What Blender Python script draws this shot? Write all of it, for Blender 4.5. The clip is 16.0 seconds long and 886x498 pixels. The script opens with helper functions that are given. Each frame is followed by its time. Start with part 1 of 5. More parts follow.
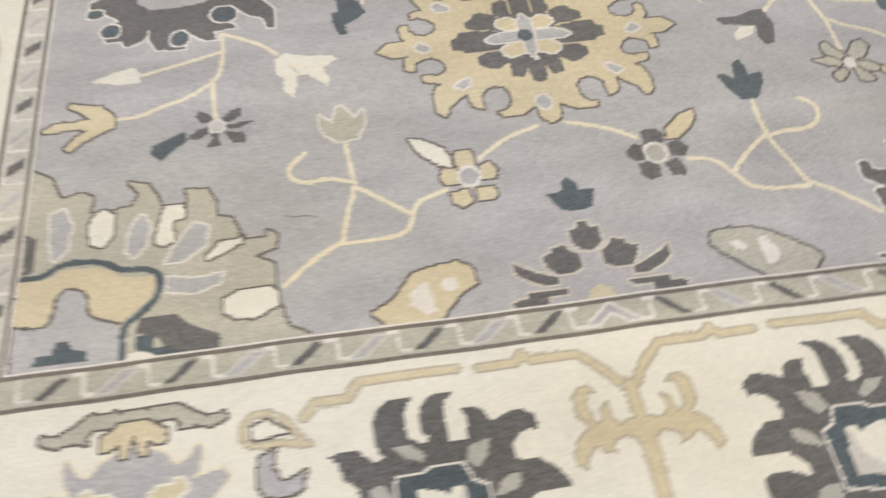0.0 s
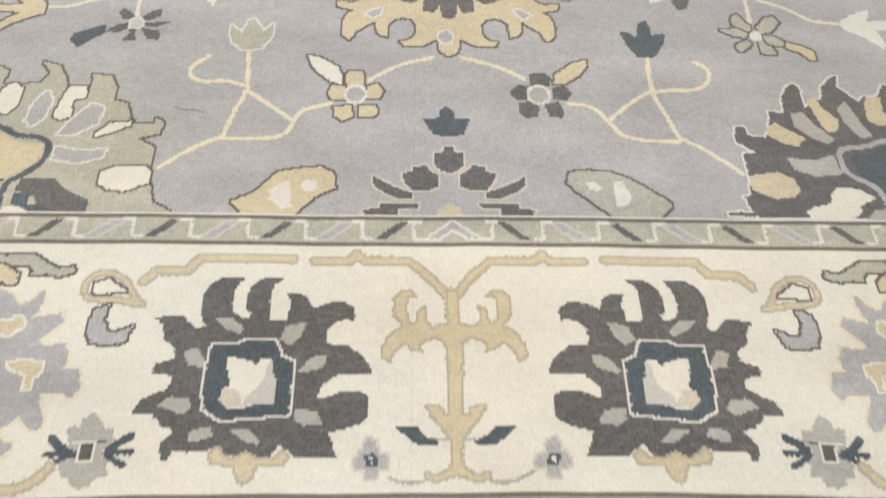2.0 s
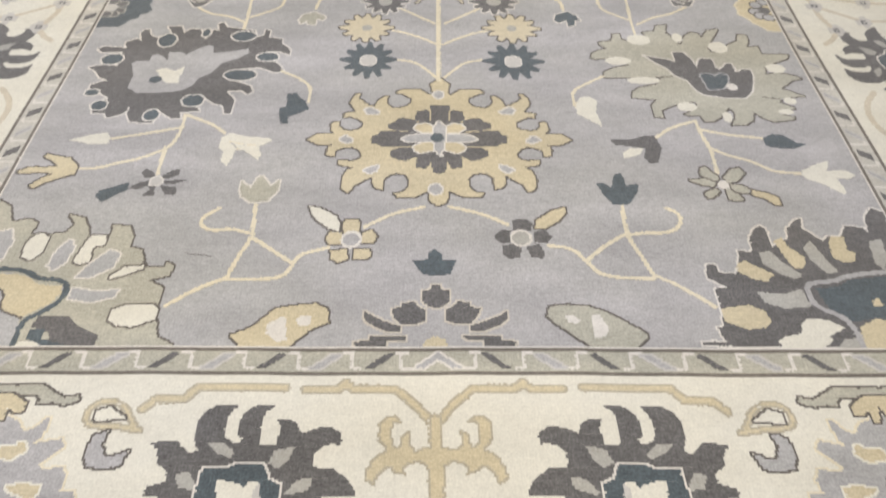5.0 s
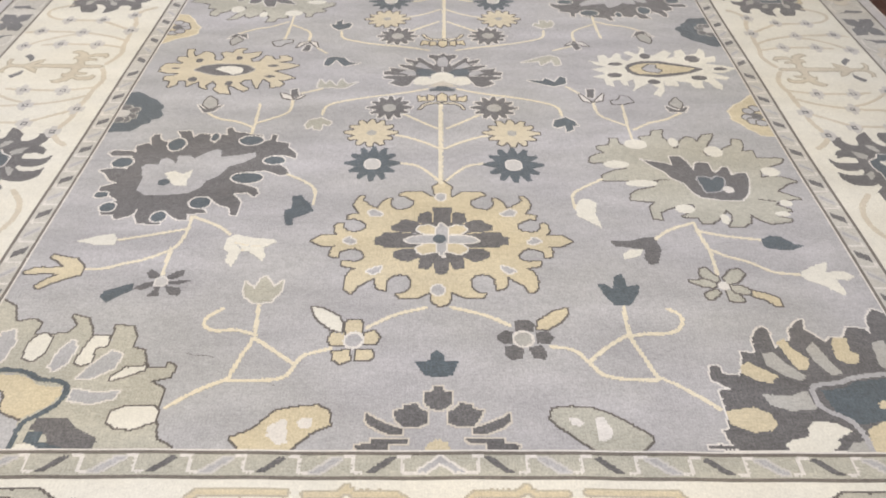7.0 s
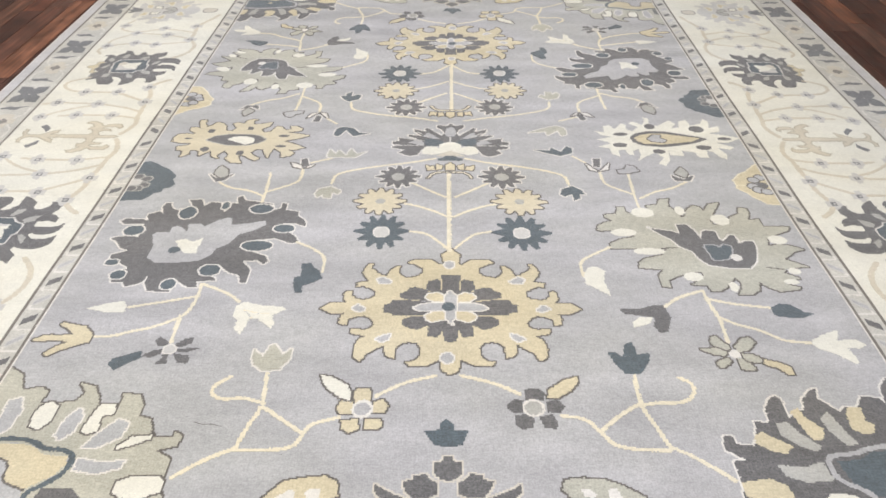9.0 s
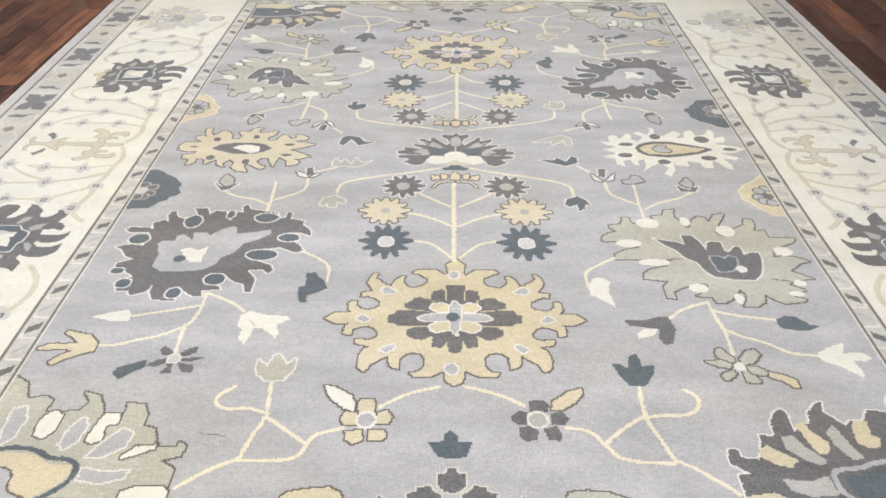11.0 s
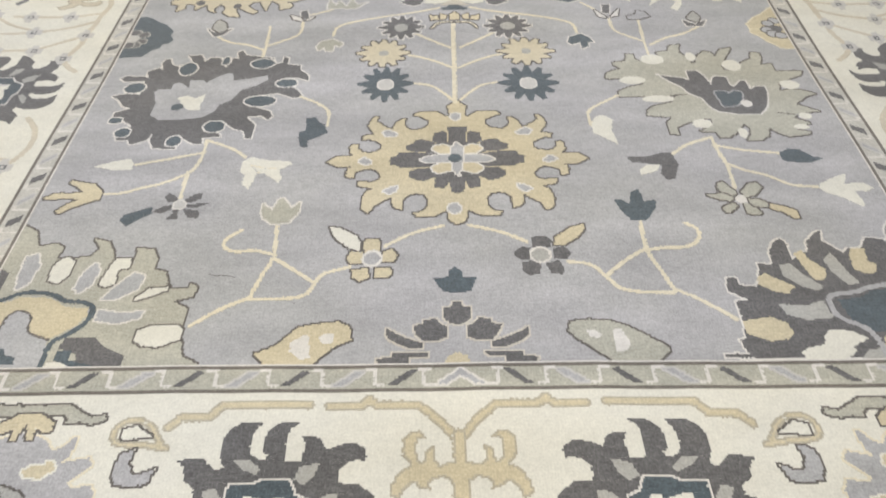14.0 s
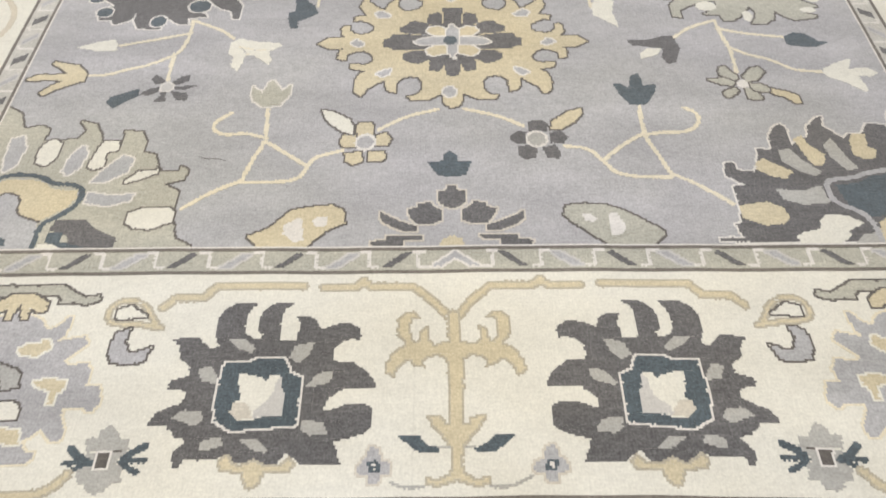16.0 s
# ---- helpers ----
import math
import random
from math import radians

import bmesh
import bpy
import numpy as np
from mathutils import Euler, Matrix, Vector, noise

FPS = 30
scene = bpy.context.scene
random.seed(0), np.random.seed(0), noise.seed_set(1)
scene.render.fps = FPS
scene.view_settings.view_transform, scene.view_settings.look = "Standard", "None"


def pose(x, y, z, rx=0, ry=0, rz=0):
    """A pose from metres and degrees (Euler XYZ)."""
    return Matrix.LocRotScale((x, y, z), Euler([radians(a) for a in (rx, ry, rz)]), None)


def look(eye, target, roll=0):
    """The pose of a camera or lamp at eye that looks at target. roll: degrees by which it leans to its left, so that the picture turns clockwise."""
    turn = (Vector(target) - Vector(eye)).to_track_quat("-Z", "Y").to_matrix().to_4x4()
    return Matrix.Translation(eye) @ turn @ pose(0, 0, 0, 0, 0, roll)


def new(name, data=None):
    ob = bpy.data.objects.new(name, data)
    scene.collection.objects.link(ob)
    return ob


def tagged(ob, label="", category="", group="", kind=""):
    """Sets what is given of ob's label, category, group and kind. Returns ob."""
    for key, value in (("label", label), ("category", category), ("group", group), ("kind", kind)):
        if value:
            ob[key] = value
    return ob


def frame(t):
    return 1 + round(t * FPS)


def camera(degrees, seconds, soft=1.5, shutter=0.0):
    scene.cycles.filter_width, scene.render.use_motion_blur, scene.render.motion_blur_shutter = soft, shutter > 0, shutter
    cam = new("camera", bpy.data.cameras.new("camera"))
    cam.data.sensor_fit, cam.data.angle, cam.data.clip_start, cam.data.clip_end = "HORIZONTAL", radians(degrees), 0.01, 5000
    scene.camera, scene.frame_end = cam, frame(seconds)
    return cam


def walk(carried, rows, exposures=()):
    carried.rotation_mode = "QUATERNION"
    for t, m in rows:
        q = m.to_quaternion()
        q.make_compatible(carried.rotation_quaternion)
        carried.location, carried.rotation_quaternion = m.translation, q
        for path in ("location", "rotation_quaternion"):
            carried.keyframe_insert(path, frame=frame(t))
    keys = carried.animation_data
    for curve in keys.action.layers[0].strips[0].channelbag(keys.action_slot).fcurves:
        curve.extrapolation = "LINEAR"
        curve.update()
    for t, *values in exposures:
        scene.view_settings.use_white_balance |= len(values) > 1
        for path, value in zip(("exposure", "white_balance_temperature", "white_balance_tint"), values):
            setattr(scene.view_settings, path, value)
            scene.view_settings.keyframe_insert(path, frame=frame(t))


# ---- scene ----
cam = camera(56.0, 16.0, soft=1.65, shutter=0.7)
PATH = [
    (0, (-0.502, -0.76, 1.521), (-0.301, 0.304, -0.16), 2.1),
    (0.5, (-0.217, -0.73, 1.504), (-0.057, 0.331, -0.183), 4.0),
    (1, (-0.047, -0.768, 1.521), (0.039, 0.297, -0.169), 1.3),
    (1.5, (-0.02, -0.872, 1.511), (-0.017, 0.128, -0.221), 0.5),
    (2, (-0.081, -1.011, 1.518), (-0.014, 0.057, -0.172), 3.6),
    (2.5, (-0.053, -1.117, 1.505), (0.011, -0.074, -0.2), 3.6),
    (3, (-0.011, -1.167, 1.506), (0.018, -0.123, -0.2), 1.0),
    (3.5, (0.001, -1.172, 1.517), (0.012, -0.06, -0.145), 0.7),
    (4, (0.004, -1.175, 1.529), (-0.001, 0.05, -0.052), 0.1),
    (4.5, (0.005, -1.174, 1.539), (0.008, 0.149, 0.039), 0.4),
    (4.7, (0.006, -1.169, 1.541), (0.011, 0.191, 0.074), 0.4),
    (6.8, (0.013, -1.178, 1.555), (0.009, 0.375, 0.294), 0.2),
    (7, (0.005, -1.174, 1.557), (0.005, 0.39, 0.31), 0.3),
    (7.5, (0.001, -1.179, 1.559), (-0.004, 0.414, 0.349), 0.2),
    (8, (-0.003, -1.18, 1.56), (-0.009, 0.439, 0.386), 0.0),
    (8.5, (-0.004, -1.182, 1.56), (-0.011, 0.463, 0.424), 0.0),
    (9, (-0.008, -1.179, 1.559), (-0.02, 0.481, 0.444), 0.1),
    (11.3, (-0.009, -1.172, 1.57), (-0.034, 0.497, 0.467), 0.1),
    (11.5, (-0.009, -1.178, 1.561), (-0.034, 0.485, 0.45), -0.1),
    (12, (-0.008, -1.181, 1.557), (-0.036, 0.442, 0.388), -0.5),
    (12.5, (-0.005, -1.187, 1.551), (-0.04, 0.387, 0.318), -0.8),
    (13, (-0.005, -1.194, 1.547), (-0.041, 0.335, 0.259), -1.2),
    (13.5, (-0.005, -1.199, 1.539), (-0.044, 0.296, 0.211), -1.5),
    (14, (-0.006, -1.204, 1.532), (-0.037, 0.253, 0.162), -1.5),
    (14.5, (-0.006, -1.206, 1.517), (-0.027, 0.206, 0.101), -1.5),
    (15, (-0.006, -1.21, 1.506), (-0.029, 0.156, 0.045), -1.4),
    (15.5, (-0.008, -1.211, 1.495), (-0.028, 0.109, -0.007), -1.2),
    (16, (-0.011, -1.221, 1.485), (-0.027, 0.065, -0.047), -0.9),
]
EXPOSURES = [(0.0, -0.14, 6680, 11), (2.0, -0.08, 6660, 10.5), (4.5, -0.12, 6600, 11), (7.0, -0.02, 6540, 13.5), (7.5, 0.10, 6450, 13), (8.0, 0.15, 6400, 12.5), (9.0, 0.16, 6350, 11), (11.5, 0.2, 6350, 11), (13.0, 0.10, 6280, 9.5), (13.5, 0.06, 6330, 9.5), (14.0, -0.12, 6400, 9.5), (14.5, -0.10, 6450, 10), (16.0, -0.06, 6500, 10.5)]
walk(cam, [(t, look(eye, target, roll)) for t, eye, target, roll in PATH], EXPOSURES)
LAMP_WATTS = 48.0

# ---------------------------------------------------------------- light
# A closed shop room, assumed: white walls and added rows of unseen ceiling lights.
world = bpy.data.worlds.new("world")
scene.world = world
world.use_nodes = True
world.node_tree.nodes["Background"].inputs[0].default_value = (0.9, 0.95, 1.0, 1)
world.node_tree.nodes["Background"].inputs[1].default_value = 0.05


def added_ceiling_lamp(x, y, z, sx, sy, watts):
    data = bpy.data.lights.new("added_ceiling_lamp", "AREA")
    data.shape, data.size, data.size_y, data.energy, data.color = "RECTANGLE", sx, sy, watts, (1.0, 0.985, 0.97)
    lamp = new("added_ceiling_lamp", data)
    lamp.matrix_world = pose(x, y, z)
    return tagged(lamp, "unseen long white lamp added under the ceiling", "lamp", "ceiling lamps")


for ly, share in ((-2.6, 1.0), (0.4, 0.95), (3.6, 1.05)):
    for lx in (-2.0, 0.8):
        added_ceiling_lamp(lx, ly, 3.12, 0.6, 2.2, LAMP_WATTS * share * 0.98)

# ---------------------------------------------------------------- materials


def material(name, rough=0.9):
    m = bpy.data.materials.new(name)
    m.use_nodes = True
    bsdf = m.node_tree.nodes["Principled BSDF"]
    bsdf.inputs["Roughness"].default_value = rough
    return m, m.node_tree.nodes, m.node_tree.links, bsdf


def mapped(nodes, links, scale):
    geo = nodes.new("ShaderNodeNewGeometry")
    vec = nodes.new("ShaderNodeVectorMath")
    vec.operation = "MULTIPLY"
    vec.inputs[1].default_value = scale
    links.new(geo.outputs["Position"], vec.inputs[0])
    return vec.outputs[0]


def noise_tex(nodes, links, scale, detail=3.0):
    n = nodes.new("ShaderNodeTexNoise")
    n.inputs["Scale"].default_value = 1.0
    n.inputs["Detail"].default_value = detail
    links.new(mapped(nodes, links, scale), n.inputs["Vector"])
    return n.outputs["Fac"]


def spread(nodes, links, value, low, high, a=0.3, b=0.7):
    r = nodes.new("ShaderNodeMapRange")
    r.inputs[1].default_value, r.inputs[2].default_value = a, b
    r.inputs[3].default_value, r.inputs[4].default_value = low, high
    links.new(value, r.inputs[0])
    return r.outputs[0]


def times(nodes, links, a, b):
    n = nodes.new("ShaderNodeMath")
    n.operation = "MULTIPLY"
    links.new(a, n.inputs[0])
    links.new(b, n.inputs[1])
    return n.outputs[0]


def wool(name, colour, drift=0.10, fleck=0.16, warm=(1.0, 0.97, 0.90), sheen=0.10):
    """Hand-knotted wool: colour drift in bands along the weft, worn patches, rows of single knots, and a fuzzy pile."""
    m, nodes, links, bsdf = material(name, 0.95)
    abrash = spread(nodes, links, noise_tex(nodes, links, (0.8, 5.5, 1.0), 5), 1 - drift, 1 + drift, 0.32, 0.68)
    cloud = spread(nodes, links, noise_tex(nodes, links, (5.0, 9.0, 1.0), 5), 1 - drift * 0.95, 1 + drift * 0.95)
    streak = spread(nodes, links, noise_tex(nodes, links, (50.0, 150.0, 1.0), 3), 1 - fleck * 0.45, 1 + fleck * 0.45, 0.28, 0.72)
    tuft = spread(nodes, links, noise_tex(nodes, links, (190.0, 190.0, 190.0), 3), 1 - fleck, 1 + fleck)
    warp = spread(nodes, links, noise_tex(nodes, links, (330.0, 34.0, 1.0), 2), 1 - fleck * 0.4, 1 + fleck * 0.4)
    mottle = spread(nodes, links, noise_tex(nodes, links, (44.0, 60.0, 1.0), 4), 1 - fleck * 0.45, 1 + fleck * 0.45)
    patch = noise_tex(nodes, links, (1.2, 1.7, 1.0), 5)
    # a fold down the whole length, its faint shade darkened into the colour
    geo = nodes.new("ShaderNodeNewGeometry")
    axes = nodes.new("ShaderNodeSeparateXYZ")
    links.new(geo.outputs["Position"], axes.inputs[0])
    off = nodes.new("ShaderNodeMath")
    off.operation, off.inputs[1].default_value = "ADD", 0.085
    links.new(axes.outputs[0], off.inputs[0])
    gap = nodes.new("ShaderNodeMath")
    gap.operation = "ABSOLUTE"
    links.new(off.outputs[0], gap.inputs[0])
    fold_shade = spread(nodes, links, gap.outputs[0], 0.95, 1.0, 0.0008, 0.003)
    gain = times(nodes, links, times(nodes, links, times(nodes, links, abrash, cloud), times(nodes, links, times(nodes, links, streak, tuft), times(nodes, links, warp, mottle))), fold_shade)
    tint = nodes.new("ShaderNodeMix")
    tint.data_type = "RGBA"
    tint.inputs["A"].default_value = (*colour, 1)
    tint.inputs["B"].default_value = (*[c * w for c, w in zip(colour, warm)], 1)
    links.new(spread(nodes, links, patch, 0, 1, 0.40, 0.62), tint.inputs["Factor"])
    scaled = nodes.new("ShaderNodeVectorMath")
    scaled.operation = "SCALE"
    links.new(tint.outputs["Result"], scaled.inputs[0])
    links.new(gain, scaled.inputs["Scale"])
    links.new(scaled.outputs[0], bsdf.inputs["Base Color"])
    bsdf.inputs["Specular IOR Level"].default_value = 0.15
    bsdf.inputs["Sheen Weight"].default_value = sheen
    bsdf.inputs["Sheen Roughness"].default_value = 0.6
    bump = nodes.new("ShaderNodeBump")
    bump.inputs["Strength"].default_value = 0.45
    bump.inputs["Distance"].default_value = 0.003
    links.new(noise_tex(nodes, links, (120.0, 260.0, 200.0), 3), bump.inputs["Height"])
    links.new(bump.outputs[0], bsdf.inputs["Normal"])
    return m


LILAC = wool("grey_lilac_wool", (0.403, 0.401, 0.413), 0.11, 0.15, (0.978, 0.982, 0.925), sheen=0.30)
SAGE = wool("sage_wool", (0.425, 0.422, 0.365), 0.10, 0.17, sheen=0.28)
STONE = wool("stone_grey_wool", (0.41, 0.41, 0.39), 0.08, 0.13)
IVORY = wool("ivory_wool", (0.688, 0.679, 0.610), 0.05, 0.075, (1.0, 0.98, 0.93), sheen=0.03)
PALE = wool("pale_wool", (0.665, 0.65, 0.62), 0.05, 0.08, sheen=0.05)
TAN = wool("tan_wool", (0.568, 0.512, 0.372), 0.07, 0.12)
KHAKI = wool("khaki_wool", (0.44, 0.41, 0.335), 0.07, 0.12)
HAZE = wool("pale_beige_wool", (0.57, 0.54, 0.475), 0.05, 0.10)
BUD_GREY = wool("pale_grey_wool", (0.53, 0.525, 0.51), 0.06, 0.08)
VINE_TAN = wool("faded_tan_wool", (0.585, 0.535, 0.41), 0.06, 0.08)
BRANCH = wool("faded_khaki_wool", (0.58, 0.54, 0.455), 0.06, 0.08, sheen=0.03)
STRAW = wool("straw_wool", (0.69, 0.645, 0.515), 0.05, 0.08, sheen=0.05)
CHARCOAL = wool("charcoal_wool", (0.117, 0.116, 0.119), 0.13, 0.34, sheen=0.42)
SLATE = wool("slate_blue_wool", (0.074, 0.098, 0.115), 0.13, 0.30, sheen=0.42)
DUSK = wool("dusk_grey_wool", (0.18, 0.185, 0.195), 0.08, 0.2, sheen=0.2)
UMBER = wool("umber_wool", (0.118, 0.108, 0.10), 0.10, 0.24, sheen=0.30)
# Lighter side copies of sage and edge grey, with pile sheen in the colour.
SHEEN_SAGE = wool("sheen_sage_wool", (0.505, 0.498, 0.462), 0.10, 0.15, sheen=0.28)
SHEEN_EDGE = wool("sheen_grey_edge_wool", (0.50, 0.495, 0.505), 0.06, 0.12, sheen=0.25)
LINE = wool("brown_line_wool", (0.165, 0.150, 0.132), 0.10, 0.24, sheen=0.30)
TAUPE = wool("taupe_wool", (0.27, 0.255, 0.24), 0.08, 0.15)


def plank_wood(name, joined):
    m, nodes, links, bsdf = material(name, 0.38)
    if joined:
        chance = nodes.new("ShaderNodeNewGeometry").outputs["Random Per Island"]
    else:
        chance = nodes.new("ShaderNodeObjectInfo").outputs["Random"]
    shift = nodes.new("ShaderNodeVectorMath")
    shift.operation = "SCALE"
    shift.inputs[0].default_value = (13.0, 29.0, 7.0)
    links.new(chance, shift.inputs["Scale"])
    add = nodes.new("ShaderNodeVectorMath")
    links.new(mapped(nodes, links, (64.0, 2.6, 1.0)), add.inputs[0])
    links.new(shift.outputs[0], add.inputs[1])
    grain = nodes.new("ShaderNodeTexNoise")
    grain.inputs["Scale"].default_value, grain.inputs["Detail"].default_value = 1.0, 6.0
    grain.inputs["Distortion"].default_value = 0.15
    links.new(add.outputs[0], grain.inputs["Vector"])
    add2 = nodes.new("ShaderNodeVectorMath")
    links.new(mapped(nodes, links, (14.0, 6.0, 1.0)), add2.inputs[0])
    links.new(shift.outputs[0], add2.inputs[1])
    cloud = nodes.new("ShaderNodeTexNoise")
    cloud.inputs["Scale"].default_value, cloud.inputs["Detail"].default_value = 1.0, 5.0
    links.new(add2.outputs[0], cloud.inputs["Vector"])
    tone = nodes.new("ShaderNodeValToRGB")
    ramp = tone.color_ramp
    ramp.elements[0].position, ramp.elements[0].color = 0.0, (0.062, 0.027, 0.019, 1)
    ramp.elements[1].position, ramp.elements[1].color = 1.0, (0.27, 0.135, 0.080, 1)
    for at, c in ((0.3, (0.095, 0.046, 0.033, 1)), (0.55, (0.145, 0.056, 0.034, 1)), (0.75, (0.115, 0.060, 0.043, 1)), (0.9, (0.19, 0.080, 0.046, 1))):
        e = ramp.elements.new(at)
        e.color = c
    links.new(chance, tone.inputs[0])
    gain = times(nodes, links, spread(nodes, links, grain.outputs["Fac"], 0.6, 1.4), spread(nodes, links, cloud.outputs["Fac"], 0.55, 1.45))
    scaled = nodes.new("ShaderNodeVectorMath")
    scaled.operation = "SCALE"
    links.new(tone.outputs[0], scaled.inputs[0])
    links.new(gain, scaled.inputs["Scale"])
    links.new(scaled.outputs[0], bsdf.inputs["Base Color"])
    links.new(spread(nodes, links, cloud.outputs["Fac"], 0.32, 0.5), bsdf.inputs["Roughness"])
    bump = nodes.new("ShaderNodeBump")
    bump.inputs["Strength"].default_value, bump.inputs["Distance"].default_value = 0.3, 0.002
    links.new(cloud.outputs["Fac"], bump.inputs["Height"])
    links.new(bump.outputs[0], bsdf.inputs["Normal"])
    return m


def plaster(name, colour):
    m, nodes, links, bsdf = material(name, 0.9)
    scaled = nodes.new("ShaderNodeVectorMath")
    scaled.operation = "SCALE"
    scaled.inputs[0].default_value = colour
    links.new(spread(nodes, links, noise_tex(nodes, links, (1.5, 1.5, 1.5), 4), 0.95, 1.03), scaled.inputs["Scale"])
    links.new(scaled.outputs[0], bsdf.inputs["Base Color"])
    return m


WOOD = plank_wood("reddish_brown_plank", False)
WOOD_JOINED = plank_wood("reddish_brown_planks", True)
WALL_PAINT = plaster("off_white_paint", (0.78, 0.77, 0.74))
CEILING_PAINT = plaster("white_ceiling_paint", (0.85, 0.85, 0.84))
DARK_GAP = plaster("dark_joint", (0.02, 0.012, 0.010))
JUTE = wool("foundation_cotton", (0.55, 0.52, 0.46), 0.05, 0.1)


def box(bm, x0, x1, y0, y1, z0, z1):
    v = [bm.verts.new(p) for p in ((x0, y0, z0), (x1, y0, z0), (x1, y1, z0), (x0, y1, z0), (x0, y0, z1), (x1, y0, z1), (x1, y1, z1), (x0, y1, z1))]
    for q in ((3, 2, 1, 0), (4, 5, 6, 7), (0, 1, 5, 4), (1, 2, 6, 5), (2, 3, 7, 6), (3, 0, 4, 7)):
        bm.faces.new([v[i] for i in q])


def part(name, bm, mat, parent=None, label=""):
    me = bpy.data.meshes.new(name)
    bm.to_mesh(me)
    bm.free()
    me.materials.append(mat)
    ob = new(name, me)
    ob.parent = parent
    return tagged(ob, label)


# ---------------------------------------------------------------- room
FLOOR_Z = -0.012
ROOM = (-5.2, 5.2, -4.6, 8.4)
X0, X1, Y0, Y1 = ROOM


def slab(name, label, category, mat, *extent):
    bm = bmesh.new()
    box(bm, *extent)
    return tagged(part(name, bm, mat), label, category, kind="structure")


floor = slab("floor", "reddish brown hand-scraped wooden plank floor", "floor", DARK_GAP, X0, X1, Y0, Y1, FLOOR_Z - 0.1, FLOOR_Z - 0.004)
slab("wall_north", "plain off-white painted wall", "wall", WALL_PAINT, X0, X1, Y1, Y1 + 0.12, FLOOR_Z - 0.1, 3.2)
slab("wall_south", "plain off-white painted wall", "wall", WALL_PAINT, X0, X1, Y0 - 0.12, Y0, FLOOR_Z - 0.1, 3.2)
slab("wall_east", "plain off-white painted wall", "wall", WALL_PAINT, X1, X1 + 0.12, Y0 - 0.12, Y1 + 0.12, FLOOR_Z - 0.1, 3.2)
slab("wall_west", "plain off-white painted wall", "wall", WALL_PAINT, X0 - 0.12, X0, Y0 - 0.12, Y1 + 0.12, FLOOR_Z - 0.1, 3.2)
slab("ceiling", "plain white painted ceiling", "ceiling", CEILING_PAINT, X0 - 0.12, X1 + 0.12, Y0 - 0.12, Y1 + 0.12, 3.2, 3.3)

# ---------------------------------------------------------------- rug pattern
# The weaver's grid: one cell is one knot of 4.5 mm, counted from the rug's middle. Motifs are drawn in units of 6 mm.
KNOT, MID_Y, STEP = 0.0045, 1.975, 4 / 3
HX, HY = 464, 611
FIELD, GUARD, BORDER, BAND = (272, 433), (287, 448), (412, 568), (452, 599)
fuzz = np.random.default_rng(5).uniform(-1, 1, (2, 2 * HY, 2 * HX)) * np.array([0.24, 0.17]).reshape(2, 1, 1)
cells = np.full((2 * HY, 2 * HX), -1, np.int32)
LAYERS, CARTOONS, MOTIFS, DEPTH = [], {}, [], {}
IDENTITY, MIRROR, HALF_TURN, FLIP = (1, 0, 0, 1), (-1, 0, 0, 1), (-1, 0, 0, -1), (1, 0, 0, -1)
TO_WEST, TO_EAST = (0, 1, -1, 0), (0, -1, 1, 0)
TO_WEST_MIRROR, TO_EAST_MIRROR = (0, 1, 1, 0), (0, -1, -1, 0)


def window(xs, ys, pad):
    x0, x1 = max(int(math.floor(min(xs) - pad)), -HX), min(int(math.ceil(max(xs) + pad)), HX)
    y0, y1 = max(int(math.floor(min(ys) - pad)), -HY), min(int(math.ceil(max(ys) + pad)), HY)
    if x1 <= x0 or y1 <= y0:
        return None
    gx, gy = np.meshgrid(np.arange(x0, x1) + 0.5, np.arange(y0, y1) + 0.5)
    uneven = fuzz[:, y0 + HY:y1 + HY, x0 + HX:x1 + HX]
    return x0, x1, y0, y1, gx + uneven[0], gy + uneven[1]


def inside(gx, gy, pts):
    hit = np.zeros(gx.shape, bool)
    for (ax, ay), (bx, by) in zip(pts, pts[1:] + pts[:1]):
        if ay != by:
            cross = (ay > gy) != (by > gy)
            hit ^= cross & (gx < (bx - ax) * (gy - ay) / (by - ay) + ax)
    return hit


def stroke(gx, gy, pts, width):
    hit = np.zeros(gx.shape, bool)
    for (ax, ay), (bx, by) in zip(pts, pts[1:]):
        dx, dy = bx - ax, by - ay
        k = np.clip(((gx - ax) * dx + (gy - ay) * dy) / max(dx * dx + dy * dy, 1e-9), 0, 1)
        hit |= np.hypot(gx - ax - k * dx, gy - ay - k * dy) <= width / 2
    return hit


def grown(mask, across=1, along=1):
    """The mask with a rim of some knots to each side and fewer up and down."""
    out = mask.copy()
    for _ in range(along):
        rim = out.copy()
        rim[1:] |= out[:-1]
        rim[:-1] |= out[1:]
        out = rim
    wide = mask.copy()
    for _ in range(across):
        rim = wide.copy()
        rim[:, 1:] |= wide[:, :-1]
        rim[:, :-1] |= wide[:, 1:]
        wide = rim
    near = mask.copy()
    near[1:] |= mask[:-1]
    near[:-1] |= mask[1:]
    slant = near.copy()
    slant[:, 1:] |= near[:, :-1]
    slant[:, :-1] |= near[:, 1:]
    return out | wide | slant


def rounded(pts):
    """Softens a line's corners by cutting each one twice."""
    for _ in range(2):
        soft = [pts[0]]
        for (ax, ay), (bx, by) in zip(pts, pts[1:]):
            soft += [(ax * 0.75 + bx * 0.25, ay * 0.75 + by * 0.25), (ax * 0.25 + bx * 0.75, ay * 0.25 + by * 0.75)]
        pts = soft + [pts[-1]]
    return pts


def paint(motif, name, mat, mask, x0, x1, y0, y1):
    if mask.any():
        cells[y0 + HY:y1 + HY, x0 + HX:x1 + HX][mask] = len(LAYERS)
        LAYERS.append((motif, name, mat))


